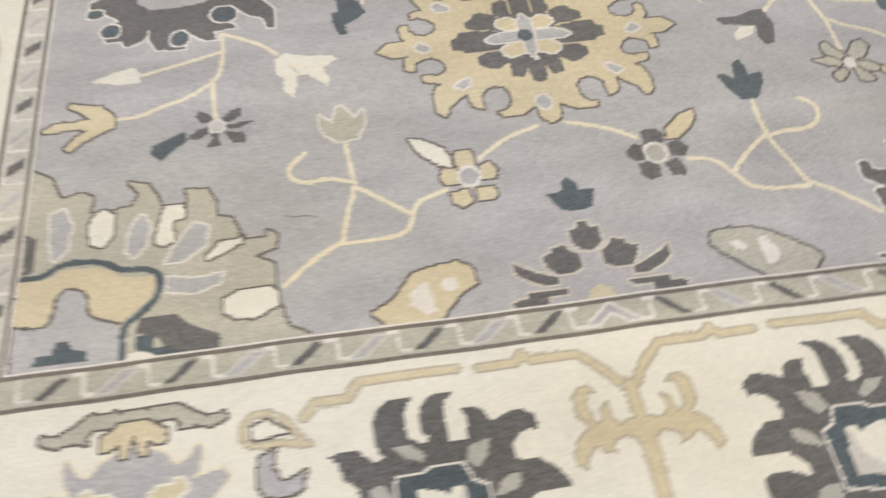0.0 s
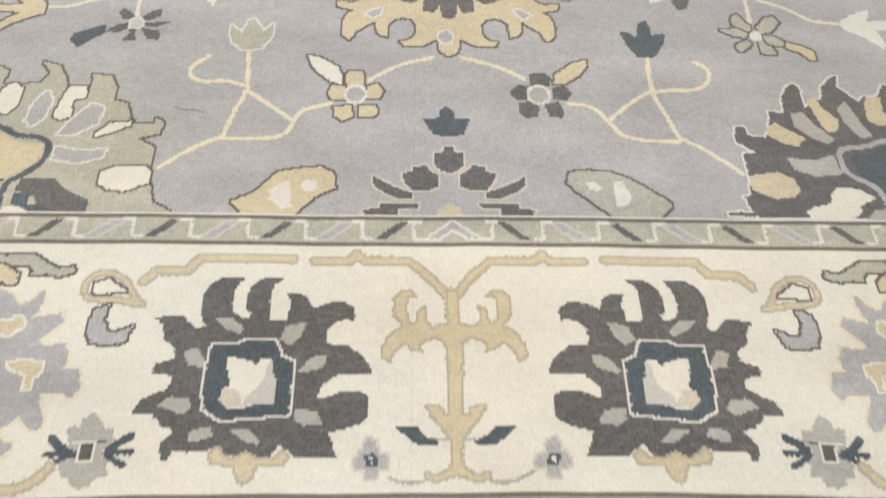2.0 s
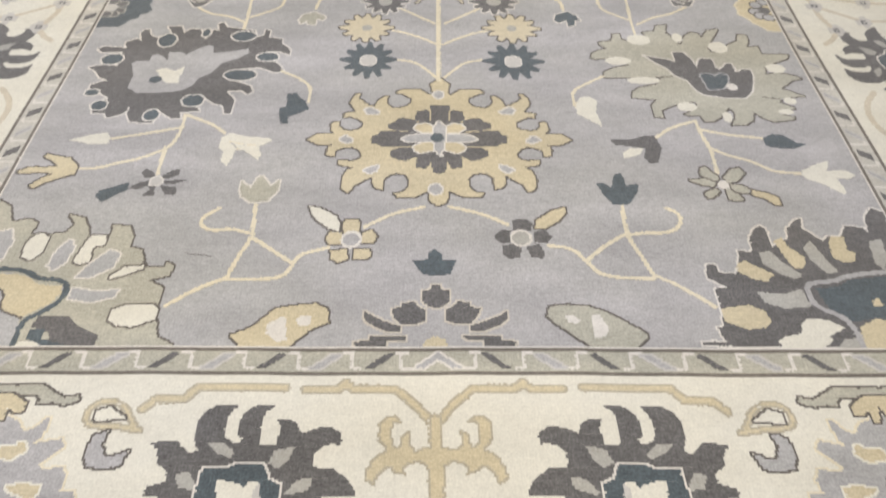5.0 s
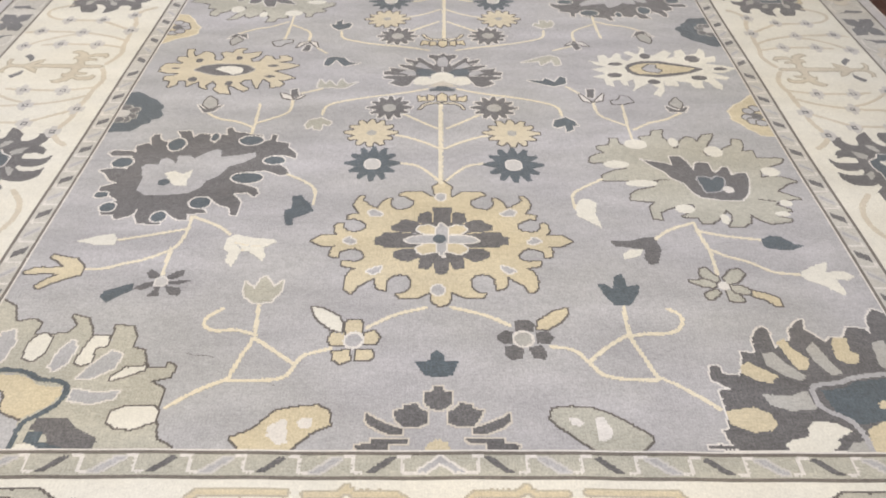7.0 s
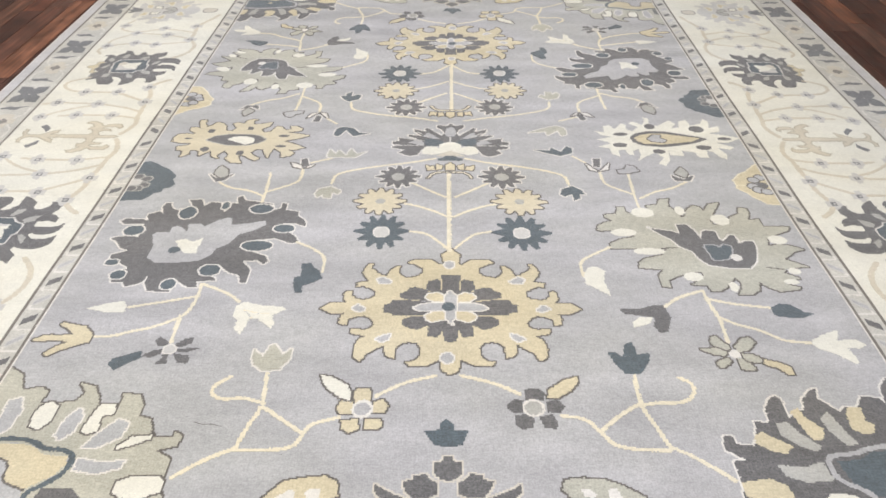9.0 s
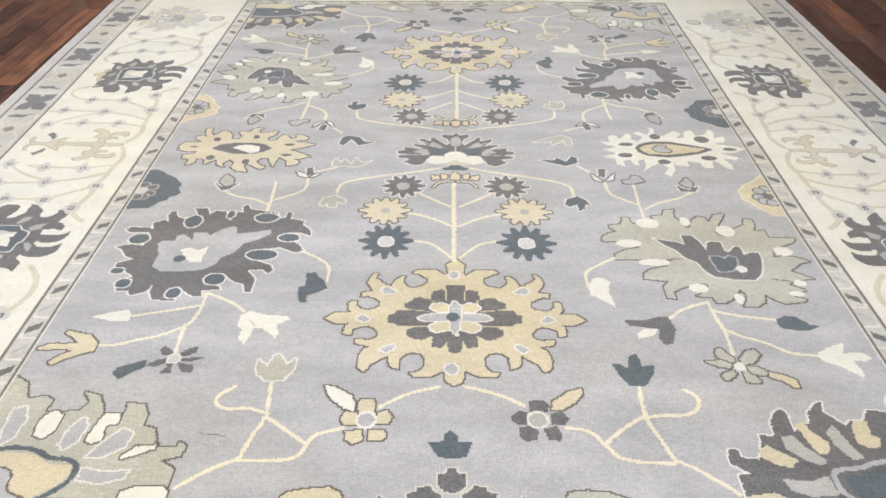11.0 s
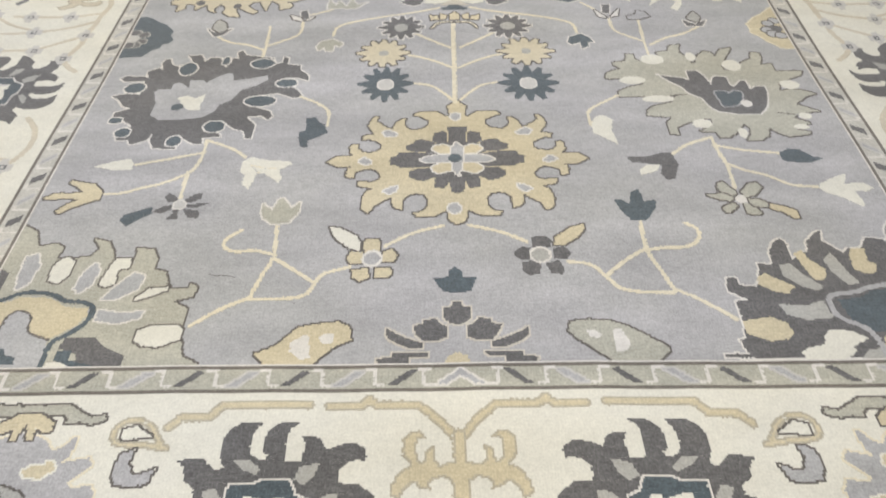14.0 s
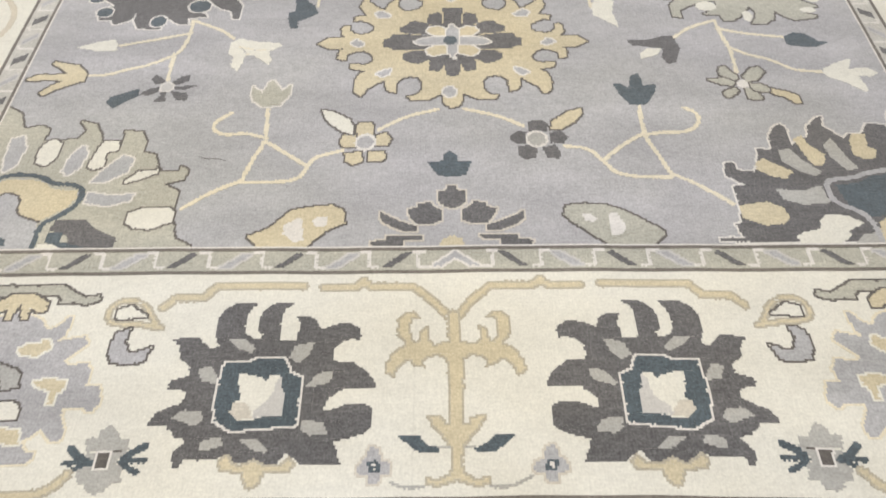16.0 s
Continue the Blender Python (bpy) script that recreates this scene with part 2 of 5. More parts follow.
def star(rx, ry):
    """Twelve blunt petals round a middle."""
    quarter = [(0.06, 1), (0.17, 0.62), (0.36, 0.9), (0.5, 0.84), (0.44, 0.5), (0.74, 0.54), (0.8, 0.42), (0.56, 0.2), (0.97, 0.06)]
    half = quarter + [(x, -y) for x, y in reversed(quarter)]
    return [(rx * x, ry * y) for x, y in half + [(-x, y) for x, y in reversed(half)]]


def cartoon(key, name, label, layers):
    CARTOONS[key] = (name, label, layers)


def stamp(key, cx, cy, turn=IDENTITY, inner=(0, 0), outer=(HX, HY)):
    """Knots one motif into the grid, turned, round (cx, cy)."""
    name, label, layers = CARTOONS[key]
    motif = len(MOTIFS)
    MOTIFS.append((name, label))
    a, b, c, d = turn
    for kind, piece, mat, pts, *more in layers:
        joined = [pts] + [m for m in more if isinstance(m, list)]
        more = [m for m in more if not isinstance(m, list)]
        sets = list(joined)
        if kind[0] in "hmt":
            sets += [[(-x, y) for x, y in s] for s in joined]
        if kind[0] == "e":
            (ex, ey), (rx, ry) = pts
            sets = [[(ex + rx * math.cos(i * math.pi / 8), ey + ry * math.sin(i * math.pi / 8)) for i in range(16)]]
        if kind[0] in "lm":
            sets = [rounded(s) for s in sets]
        sets = [[(STEP * (cx + a * x + b * y), STEP * (cy + c * x + d * y)) for x, y in s] for s in sets]
        area = window([p[0] for s in sets for p in s], [p[1] for s in sets for p in s], 9)
        if area is None:
            continue
        x0, x1, y0, y1, gx, gy = area
        masks = [stroke(gx, gy, s, STEP * more[0]) if kind[0] in "lmst" else inside(gx, gy, s) for s in sets]
        if len(joined) > 1 or (len(masks) == 2 and (grown(grown(masks[0], 2, 2), 2, 2) & masks[1]).any()):
            masks = [np.logical_or.reduce(masks)]
        tints = [m for m in more if not isinstance(m, (int, float))]
        edge = tints[0] if tints else {"P": PALE, "U": UMBER, "K": KHAKI, "H": HAZE, "T": STRAW}.get(kind[1:])
        allowed = (abs(gx) < outer[0]) & (abs(gy) < outer[1]) & ~((abs(gx) < inner[0]) & (abs(gy) < inner[1]))
        for mask in masks:
            if edge is KHAKI:
                # a soft edge of one knot within the shape
                paint(motif, "outline", edge, mask & grown(~mask) & allowed, x0, x1, y0, y1)
                mask = mask & ~grown(~mask)
            elif edge:
                paint(motif, "outline", edge, grown(mask) & ~mask & allowed, x0, x1, y0, y1)
            paint(motif, piece, mat, mask & allowed, x0, x1, y0, y1)


def once(key, cx, cy):
    stamp(key, cx, cy, outer=FIELD)


def both_ends(key, cx, cy):
    stamp(key, cx, cy, outer=FIELD)
    stamp(key, -cx, -cy, HALF_TURN, outer=FIELD)


def border_pairs(key, cx, cy):
    for s, m in ((1, IDENTITY), (-1, MIRROR)):
        stamp(key, s * cx, cy, m, GUARD, BORDER)
    for s, m in ((-1, HALF_TURN), (1, FLIP)):
        stamp(key, s * cx, -cy, m, GUARD, BORDER)


def border_centres(key, cy, cx=0):
    stamp(key, cx, cy)
    stamp(key, -cx, -cy, HALF_TURN)


def sides(key, along, deep, mirrored=False):
    """Into both side borders: along from the middle, deep from the middle line."""
    inner, outer = (GUARD, BORDER) if STEP * deep < BORDER[0] else (BORDER, BAND)
    stamp(key, -deep, along, TO_WEST_MIRROR if mirrored else TO_WEST, inner, outer)
    stamp(key, deep, along, TO_EAST if mirrored else TO_EAST_MIRROR, inner, outer)


# Bands that frame the field.


def frame_line(name, label, mat, half, width):
    motif = len(MOTIFS)
    MOTIFS.append((name, label))
    gx, gy = np.meshgrid(np.arange(-HX, HX) + 0.5, np.arange(-HY, HY) + 0.5)
    gx, gy = gx + 2.1 * fuzz[0], gy + 2.8 * fuzz[1]
    outer = (abs(gx) < half[0] + width) & (abs(gy) < half[1] + width)
    paint(motif, name, mat, outer & ~((abs(gx) < half[0]) & (abs(gy) < half[1])), -HX, HX, -HY, HY)


cartoon("border_palmette", "palmette", "charcoal palmette with a blue and ivory heart on the ivory border", [
    ("f", "upper_petal", CHARCOAL, [(-20, 22), (-20, 29), (-18, 33), (-14, 36), (-8, 36), (-6, 36), (-9, 32), (-10, 26), (-9, 22), (-6, 20), (-4, 20), (-3, 22), (-5, 23), (-5, 29), (-4, 32), (-1, 35), (3, 36), (8, 36), (4, 33), (3, 29), (3, 21), (4, 19), (9, 19), (10, 25), (9, 29), (7, 30), (13, 30), (16, 28), (18, 24), (22, 26), (28, 27), (32, 24), (32, 19), (30, 20), (26, 19), (23, 16), (23, 12), (23, 8), (-3, -4), (-26, 8), (-31, 12), (-32, 17), (-35, 20), (-26, 21), (-21, 16), (-18, 17)]),
    ("f", "lower_petal", CHARCOAL, [(-27, 9), (23, 11), (26, 10), (30, 10), (34, 7), (37, 3), (38, 0), (31, 0), (27, 0), (23, -3), (21, -6), (21, -9), (24, -8), (29, -6), (34, -6), (37, -8), (37, -15), (35, -17), (29, -19), (25, -20), (26, -23), (28, -28), (15, -28), (10, -24), (7, -28), (4, -28), (-0, -26), (-4, -28), (-8, -26), (-9, -24), (-13, -26), (-23, -26), (-24, -29), (-26, -29), (-27, -24), (-23, -19), (-27, -18), (-31, -14), (-37, -14), (-37, -12), (-35, -9), (-27, -5), (-27, -1), (-33, -0), (-33, 3), (-27, 5)]),
    ("o", "heart", SLATE, [(-15, 10), (-6, 10), (-4, 12), (5, 12), (7, 9), (8, 6), (12, 4), (12, -14), (2, -15), (-8, -16), (-11, -15), (-15, -12), (-16, -6), (-16, 2)], PALE),
    ("f", "heart_blossom", IVORY, [(-10, 6), (-4, 5), (-2, 4), (0, 3), (1, 5), (5, 5), (6, -1), (7, -3), (7, -11), (-0, -11), (-2, -12), (-8, -12), (-11, -9), (-10, -6), (-8, -4), (-9, -0)]),
    ("f", "heart_step", HAZE, [(-10, -5.5), (-6, -5.5), (-4, -8), (-3, -11.4), (-8, -12), (-11, -9)]),
    ("f", "heart_shade", BUD_GREY, [(3.6, 3), (5.2, 4.5), (6, -1), (7, -3), (7, -10.8), (-3, -11.2), (-3, -8.5), (0, -6), (2, -4), (3, -1)]),
    ("f", "leaf", STONE, [(-15, 20), (-9, 20), (-5, 16), (-6, 14), (-11, 16)]),
    ("f", "leaf", STONE, [(7, 12), (9, 17), (16, 19), (14, 13), (11, 10)]),
    ("f", "leaf", STONE, [(-24, 8), (-20, 9), (-17, 5), (-17, 2), (-22, 3)]),
    ("f", "leaf", STONE, [(14, 1), (18, 6), (23, 7), (22, 2), (15, 0)]),
    ("f", "leaf", STONE, [(-30, -11), (-26, -8), (-20, -9), (-19, -12), (-22, -14)]),
    ("f", "leaf", STONE, [(14, -12), (21, -13), (23, -17), (17, -18), (14, -16)]),
    ("f", "leaf", STONE, [(-19, -23), (-18, -19), (-12, -18), (-11, -21), (-16, -23)]),
    ("f", "leaf", STONE, [(-6, -19), (-0, -19), (4, -23), (4, -24), (-1, -23)]),
    ("oK", "pendant", TAN, [(-12, -26), (-9, -24), (-5, -28), (-0, -26), (4, -28), (8, -28), (11, -25), (14, -28), (12, -31), (4, -31), (3, -35), (0, -37), (-2, -36), (-4, -31), (-11, -30)]),
])
border_pairs("border_palmette", -67, -386)

cartoon("border_tree", "vine_tree", "tan branching vine with curled arms on the ivory border", [
    ("t", "vine", TAN, [(-1.5, 25), (-8, 33.2), (-14.5, 39), (-30.2, 39.2), (-33.2, 42), (-35.7, 39), (-47.8, 39)], 4.0, KHAKI),
    ("t", "vine", TAN, [(-55.6, 39.6), (-88, 39.6), (-91.9, 34.4), (-102.5, 34.2), (-106.4, 29.8)], 4.2, KHAKI),
    ("hK", "trunk", TAN, [(0.5, 29), (-2.5, 26.7), (-2.4, 15), (-6.9, 13.3), (-9, 16), (-8.7, 21.5), (-12.2, 19.7), (-13, 13.8), (-14.9, 16), (-15.4, 21.2), (-14.2, 24.5), (-11.5, 24.5), (-14.2, 27.7), (-17.9, 27.2), (-20.4, 24.3), (-20.5, 17), (-17.4, 13.3), (-21.7, 10.8), (-24.4, 5.7), (-24.7, 1.7), (-21.2, -0.7), (-20, 2.7), (-18.7, 4.7), (-15.9, 6.7), (-15.4, 4.7), (-10, 3.3), (-11, 5.8), (-8.9, 7.8), (-5.9, 8.3), (-3.2, 6.8), (-2.6, -9.8), (-2.7, -19), (-4.6, -15.2), (-10.8, -14.4), (-8.2, -19.2), (-3.6, -25), (-2.3, -27), (-1.9, -32.8), (-2.9, -35.3), (-6, -37.2), (-10.4, -36.3), (-10.4, -39.2), (-5.9, -40.5), (0.5, -38)]),
    ("h", "dark_leaf", SLATE, [(-19.7, -22), (-12.9, -22), (-9.4, -25.6), (-5.4, -26.6), (-6.2, -28), (-12.7, -28), (-16, -25.5)]),
    ("t", "stalk", STONE, [(-6, -26.5), (-2.5, -26.5)], 0.8),
    ("m", "tendril", STONE, [(-10.5, -40), (-17, -40.5), (-23.5, -37)], 0.9),
])
border_centres("border_tree", -382, -1.7)

cartoon("border_floret", "floret", "small grey four-petalled floret with a dark square eye", [
    ("o", "petal", LILAC, [(-3, 2), (-2, 6), (1, 5), (2, 1), (5, 0), (5, -4), (2, -4), (1, -7), (-2, -7), (-2, -4), (-6, -3), (-5, 0)], HAZE),
    ("f", "eye", SLATE, [(-3, 1), (1, 1), (2, -3), (-2, -3)]),
    ("f", "eye_spot", PALE, [(-1, -0), (0, -0), (0, -2), (-1, -2)]),
])
border_pairs("border_floret", -28, -414)

cartoon("border_teardrop", "teardrop", "tan looped teardrop over a grey crescent on the ivory border", [
    ("l", "loop", TAN, [(8, 2), (2, 12), (-6, 14), (-10, 11), (-11, 6), (-8, 3), (0, 3), (10, 1)], 3.0, KHAKI),
    ("o", "drop", IVORY, [(-8, 9), (-3, 11), (4, 6), (-7, 5)], UMBER),
    ("o", "crescent", LILAC, [(-1, 1), (-6, -1), (-7, -8), (-5, -13), (1, -14), (6, -13), (8, -7), (6, -8), (4, -9), (0, -9), (-2, -5)], UMBER),
])
border_pairs("border_teardrop", -117, -362)

cartoon("border_star", "claw_flower", "sage flower with slate claws and a brown bar", [
    ("f", "petal", STONE, [(2, 7), (4, 8), (6, 7), (6, 10), (9, 12), (11, 10), (13, 7), (16, 7), (17, 1), (16, -5), (17, -8), (14, -8), (12, -11), (9, -12), (6, -10), (6, -8), (3, -8), (2, -4), (4, -1)]),
    ("f", "bar", UMBER, [(4, 3), (15, 3), (15, 2), (4, 2)]),
    ("o", "eye", UMBER, [(7, 2), (11, 2), (11, -3), (7, -3)], PALE),
    ("l", "claw", SLATE, [(5, -1), (1, 1), (-2, 4)], 2.6),
    ("l", "claw", SLATE, [(4, -1), (-3, -1)], 1.7),
    ("l", "claw", SLATE, [(4, -1), (1, -3), (-2, -5)], 2.0),
    ("l", "claw", SLATE, [(15, -1), (18, 2), (22, 4)], 2.6),
    ("l", "claw", SLATE, [(15, -1), (23, -1)], 1.7),
    ("l", "claw", SLATE, [(16, -2), (19, -4), (21, -5)], 2.0),
    ("l", "vine", TAN, [(-1, -5), (-6, -11), (-16, -12), (-24, -11)], 3.9, KHAKI),
])
border_pairs("border_star", -125, -411)

cartoon("corner_palmette", "corner_palmette", "lilac grey palmette with tan sprigs on the ivory border", [
    ("hT", "body", LILAC, [(-1, 23), (6, 21), (10, 19), (13, 15), (16, 16), (20, 21), (21, 19), (20, 13), (18, 10), (27, 12), (29, 9), (22, 2), (24, -0), (31, 1), (33, -3), (33, -6), (32, -8), (37, -8), (38, -11), (39, -15), (36, -18), (33, -16), (27, -16), (27, -19), (30, -25), (29, -28), (26, -28), (22, -24), (17, -28), (19, -32), (22, -32), (22, -35), (18, -36), (9, -36), (-1, -36)]),
    ("h", "sprig", TAN, [(5, 7), (7, 9), (12, 9), (13, 11), (15, 11), (16, 7), (12, 4), (7, 5)], IVORY),
    ("h", "sprig", TAN, [(14, -6), (20, -5), (25, -6), (25, -9), (23, -11), (23, -15), (21, -15), (21, -10), (16, -8)], IVORY),
    ("h", "sprig", TAN, [(7, -23), (15, -24), (16, -29), (13, -29), (7, -27)], IVORY),
    ("h", "seed_leaf", STONE, [(-1, 2), (7, -1), (9, -4), (9, -8), (4, -9)], UMBER),
    ("h", "seed", IVORY, [(5, -13), (11, -14), (12, -16), (13, -20), (6, -20)], UMBER),
    ("h", "bracket", SAGE, [(-1, 35), (5, 34), (5, 35), (13, 35), (18, 32), (23, 29), (28, 30), (29, 28), (24, 26), (19, 27), (14, 26), (15, 28), (13, 30), (-1, 31)], UMBER),
    ("h", "bracket_flower", TAN, [(-1, 31), (4, 31), (10, 27), (10, 23), (7, 23), (4, 25), (4, 20), (2, 20)], UMBER),
])
border_pairs("corner_palmette", -161, -376)

cartoon("corner_sage", "field_corner_palmette", "sage palmette with ivory lobes and a tan heart in the corner of the grey field", [
    ("o", "body", SAGE, [(-50, 17), (-50, 43), (-42, 38), (-38, 28), (-30, 30), (-26, 27), (-27, 20), (-19, 20), (-12, 21), (-9, 26), (-14, 33), (-6, 30), (-2, 23), (-1, 19), (6, 19), (9, 16), (8, 26), (16, 25), (19, 18), (19, 12), (25, 10), (27, 3), (29, -0), (37, 0), (37, 3), (41, 0), (40, -5), (32, -8), (39, -12), (39, -21), (40, -28), (43, -38), (50, -42), (50, -44), (-11, -43), (-48, -42)], UMBER),
    ("f", "grey_leaf", LILAC, [(-49, -7), (-26, -3), (-14, -28), (-13, -43), (-48, -42)]),
    ("f", "heart", TAN, [(-49, -7), (-40, -7), (-34, -4), (-24, -4), (-18, -6), (-13, -10), (-3, -11), (-2, -15), (-5, -21), (-10, -25), (-14, -28), (-24, -24), (-25, -20), (-25, -15), (-29, -12), (-34, -12), (-36, -16), (-36, -21), (-38, -27), (-49, -25)]),
    ("l", "dark_edge", UMBER, [(-49, -25), (-38, -27), (-36, -21), (-36, -16), (-34, -12), (-29, -12), (-25, -15), (-25, -20), (-24, -24), (-14, -28)], 1.1),
    ("l", "arch", SLATE, [(-49, -6), (-41, -6), (-35, -1), (-26, -1), (-19, -3), (-14, -7), (-6, -7), (-0, -11), (-1, -19), (-5, -24), (-9, -27), (-13, -30), (-12, -43)], 2.4),
    ("f", "knob", SLATE, [(-41, -41), (-40, -37), (-35, -37), (-34, -32), (-30, -33), (-28, -36), (-24, -37), (-23, -41)]),
    ("f", "dark_lobe", CHARCOAL, [(-8, -33), (-7, -27), (5, -27), (10, -32), (20, -37), (20, -43), (2, -43), (0, -36)]),
    ("f", "ivory_step", IVORY, [(-11, -43), (-10, -40), (-5, -40), (0, -43), (-5, -43)]),
    ("f", "blue_step", SLATE, [(-8, -34), (-2, -34), (-2, -39), (8, -42), (2, -43), (-8, -39)]),
    ("o", "lobe", IVORY, [(-25, 19), (-22, 21), (-18, 18), (-18, 9), (-21, 4), (-26, 6), (-27, 14)], UMBER),
    ("o", "lobe", IVORY, [(0, 19), (7, 19), (8, 13), (3, 12), (4, 3), (0, 1), (-3, 3), (-2, 10)], UMBER),
    ("o", "lobe", IVORY, [(15, -5), (20, -0), (28, 1), (28, -1), (21, -5), (15, -7)], UMBER),
    ("o", "lobe", IVORY, [(21, -24), (27, -21), (37, -21), (40, -24), (40, -29), (32, -33), (25, -32), (21, -29)], UMBER),
    ("o", "leaf", LILAC, [(-41, 21), (-36, 23), (-33, 15), (-34, 4), (-38, 0), (-40, 8)], PALE),
    ("o", "leaf", LILAC, [(-13, 1), (-12, 10), (-8, 17), (-5, 12), (-6, 3), (-10, -2)], PALE),
    ("o", "leaf", LILAC, [(1, -6), (5, 2), (11, 10), (16, 8), (15, 0), (7, -6)], PALE),
    ("o", "leaf", LILAC, [(2, -12), (11, -14), (21, -13), (20, -17), (11, -20), (2, -18)], PALE),
    ("f", "dark_leaf", CHARCOAL, [(-48, -5), (-49, 13), (-45, 11), (-45, -3)]),
])
both_ends("corner_sage", -153.2, -281)

cartoon("corner_dark", "field_corner_palmette", "charcoal palmette with tan lobes and a slate heart in the corner of the grey field", [
    ("o", "body", CHARCOAL, [(-61, -38), (-60, -36), (-51, -36), (-53, -29), (-50, -28), (-49, -19), (-49, -8), (-43, -8), (-51, -2), (-50, 5), (-46, 6), (-45, 1), (-38, 0), (-35, 8), (-34, 14), (-28, 13), (-27, 21), (-24, 27), (-20, 30), (-18, 26), (-19, 16), (-13, 21), (-10, 21), (-9, 27), (-4, 33), (0, 35), (-2, 28), (5, 20), (8, 23), (14, 23), (18, 30), (25, 29), (27, 26), (29, 36), (34, 42), (39, 39), (37, 27), (47, 25), (52, 34), (59, 34), (58, 24), (61, 24), (40, -39)], PALE),
    ("f", "lobe", TAN, [(-37, 5), (-33, 8), (-22, -0), (-26, -4), (-31, -3), (-37, 1)]),
    ("f", "lobe", TAN, [(-17, 20), (-13, 22), (-11, 16), (-6, 10), (-8, 4), (-12, 3), (-14, 8)]),
    ("f", "lobe", TAN, [(7, 18), (9, 23), (15, 23), (14, 15), (17, 13), (15, 8), (10, 7), (6, 10)]),
    ("f", "lobe", TAN, [(-49, -19), (-38, -17), (-32, -20), (-30, -25), (-33, -29), (-41, -30), (-49, -26)]),
    ("f", "lobe", TAN, [(35, 20), (41, 23), (43, 13), (38, 6), (33, 8)]),
    ("f", "leaf", STONE, [(-25, 13), (-20, 14), (-17, 8), (-10, -0), (-13, -3), (-19, -0), (-25, 6)]),
    ("f", "leaf", STONE, [(-5, 16), (-1, 20), (1, 16), (3, 8), (6, 2), (1, 0), (-4, 8)]),
    ("f", "leaf", STONE, [(-32, -10), (-21, -11), (-13, -8), (-12, -18), (-23, -19), (-30, -16)]),
    ("f", "leaf", STONE, [(25, 20), (31, 22), (30, 10), (26, 3), (23, 7)]),
    ("f", "ivory_lobe", IVORY, [(-30, -35), (-26, -33), (-20, -32), (-19, -27), (-15, -24), (-7, -25), (-2, -29), (-8, -33), (-10, -37), (-19, -41), (-30, -40)]),
    ("f", "dark_wedge", CHARCOAL, [(-9, -33), (-6, -31), (-1, -32), (2, -38), (-6, -39), (-9, -36)]),
    ("f", "sage_wedge", STONE, [(-4, -35), (1, -34), (2, -39), (-8, -39)]),
    ("f", "heart", SLATE, [(-7, -8), (3, -7), (9, -3), (21, -1), (51, -3), (44, -24), (12, -24), (3, -26), (-5, -20)]),
    ("f", "tan_heart", TAN, [(4, -29), (12, -24), (21, -26), (43, -26), (39, -39), (3, -39)]),
    ("f", "spot", TAN, [(14, -15), (17, -13), (18, -17), (14, -18)]),
    ("l", "arch", LILAC, [(52, 0), (22, 2), (8, -1), (2, -4), (-10, -5), (-11, -11), (-10, -18), (-1, -23), (2, -29), (2, -40)], 2.4),
])
both_ends("corner_dark", 164, -284)

cartoon("leaf_tan", "leaf", "tan broad leaf with two pale spots, at the foot of the grey field", [
    ("o", "body", TAN, [(-19, -5), (-11, -1), (-3, 9), (5, 11), (13, 12), (18, 9), (19, 7), (19, 2), (12, -2), (5, -10), (3, -12), (-13, -12)], UMBER),
    ("f", "spot", PALE, [(-5, -4), (-5, 1), (0, 5), (2, 4), (3, -4), (4, -7), (0, -8)]),
    ("f", "spot", PALE, [(6, 3), (8, 6), (12, 5), (12, 1), (8, -0)]),
])
both_ends("leaf_tan", -63, -313)

cartoon("leaf_sage", "leaf", "sage broad leaf with two pale spots, at the foot of the grey field", [
    ("o", "body", SAGE, [(-18, 10), (-12, 11), (-3, 11), (4, 8), (10, 4), (20, -4), (19, -6), (15, -10), (8, -11), (-2, -11), (-6, -8), (-17, 2), (-19, 5)], UMBER),
    ("f", "spot", PALE, [(-1, 6), (2, 6), (5, -1), (3, -5), (-1, -6), (-2, -2)]),
    ("f", "spot", PALE, [(-12, 5), (-9, 6), (-6, 3), (-8, 1), (-11, 2)]),
])
both_ends("leaf_sage", 63, -313)

cartoon("half_star", "half_rosette", "charcoal half rosette rising from the edge of the grey field", [
    ("hH", "petal", CHARCOAL, [(1, 16), (-2, 16), (-2, 13.5), (-5.6, 13), (-5.4, 7), (-3, 4), (1, 3)]),
    ("hH", "petal", CHARCOAL, [(-18, 3), (-14, 4), (-14, 6), (-9, 7), (-7, 4), (-4, 2), (-4, -3), (-8, -5), (-14, -5), (-17, -1)]),
    ("hH", "leaf", CHARCOAL, [(-29, 2), (-25, -1), (-17, -5), (-14, -6), (-14, -9), (-19, -9), (-26, -5), (-29, -2)]),
    ("hH", "base", CHARCOAL, [(-32, -14), (-26, -13), (-26, -11), (-11, -11), (-12, -13), (-19, -13), (-19, -16), (-31, -16)]),
    ("h", "seed", TAN, [(1, -17), (-5, -17), (-4, -13), (1, -11)]),
])
both_ends("half_star", -1.1, -307)

cartoon("tulip_small", "tulip", "small slate tulip on the grey field", [
    ("f", "body", SLATE, [(-9, 1), (-5, 1), (-3, 2), (-2, 6), (0, 8), (3, 5), (4, 1), (8, 1), (10, 2), (9, -1), (7, -7), (2, -8), (-5, -7)]),
])
both_ends("tulip_small", -2, -278)

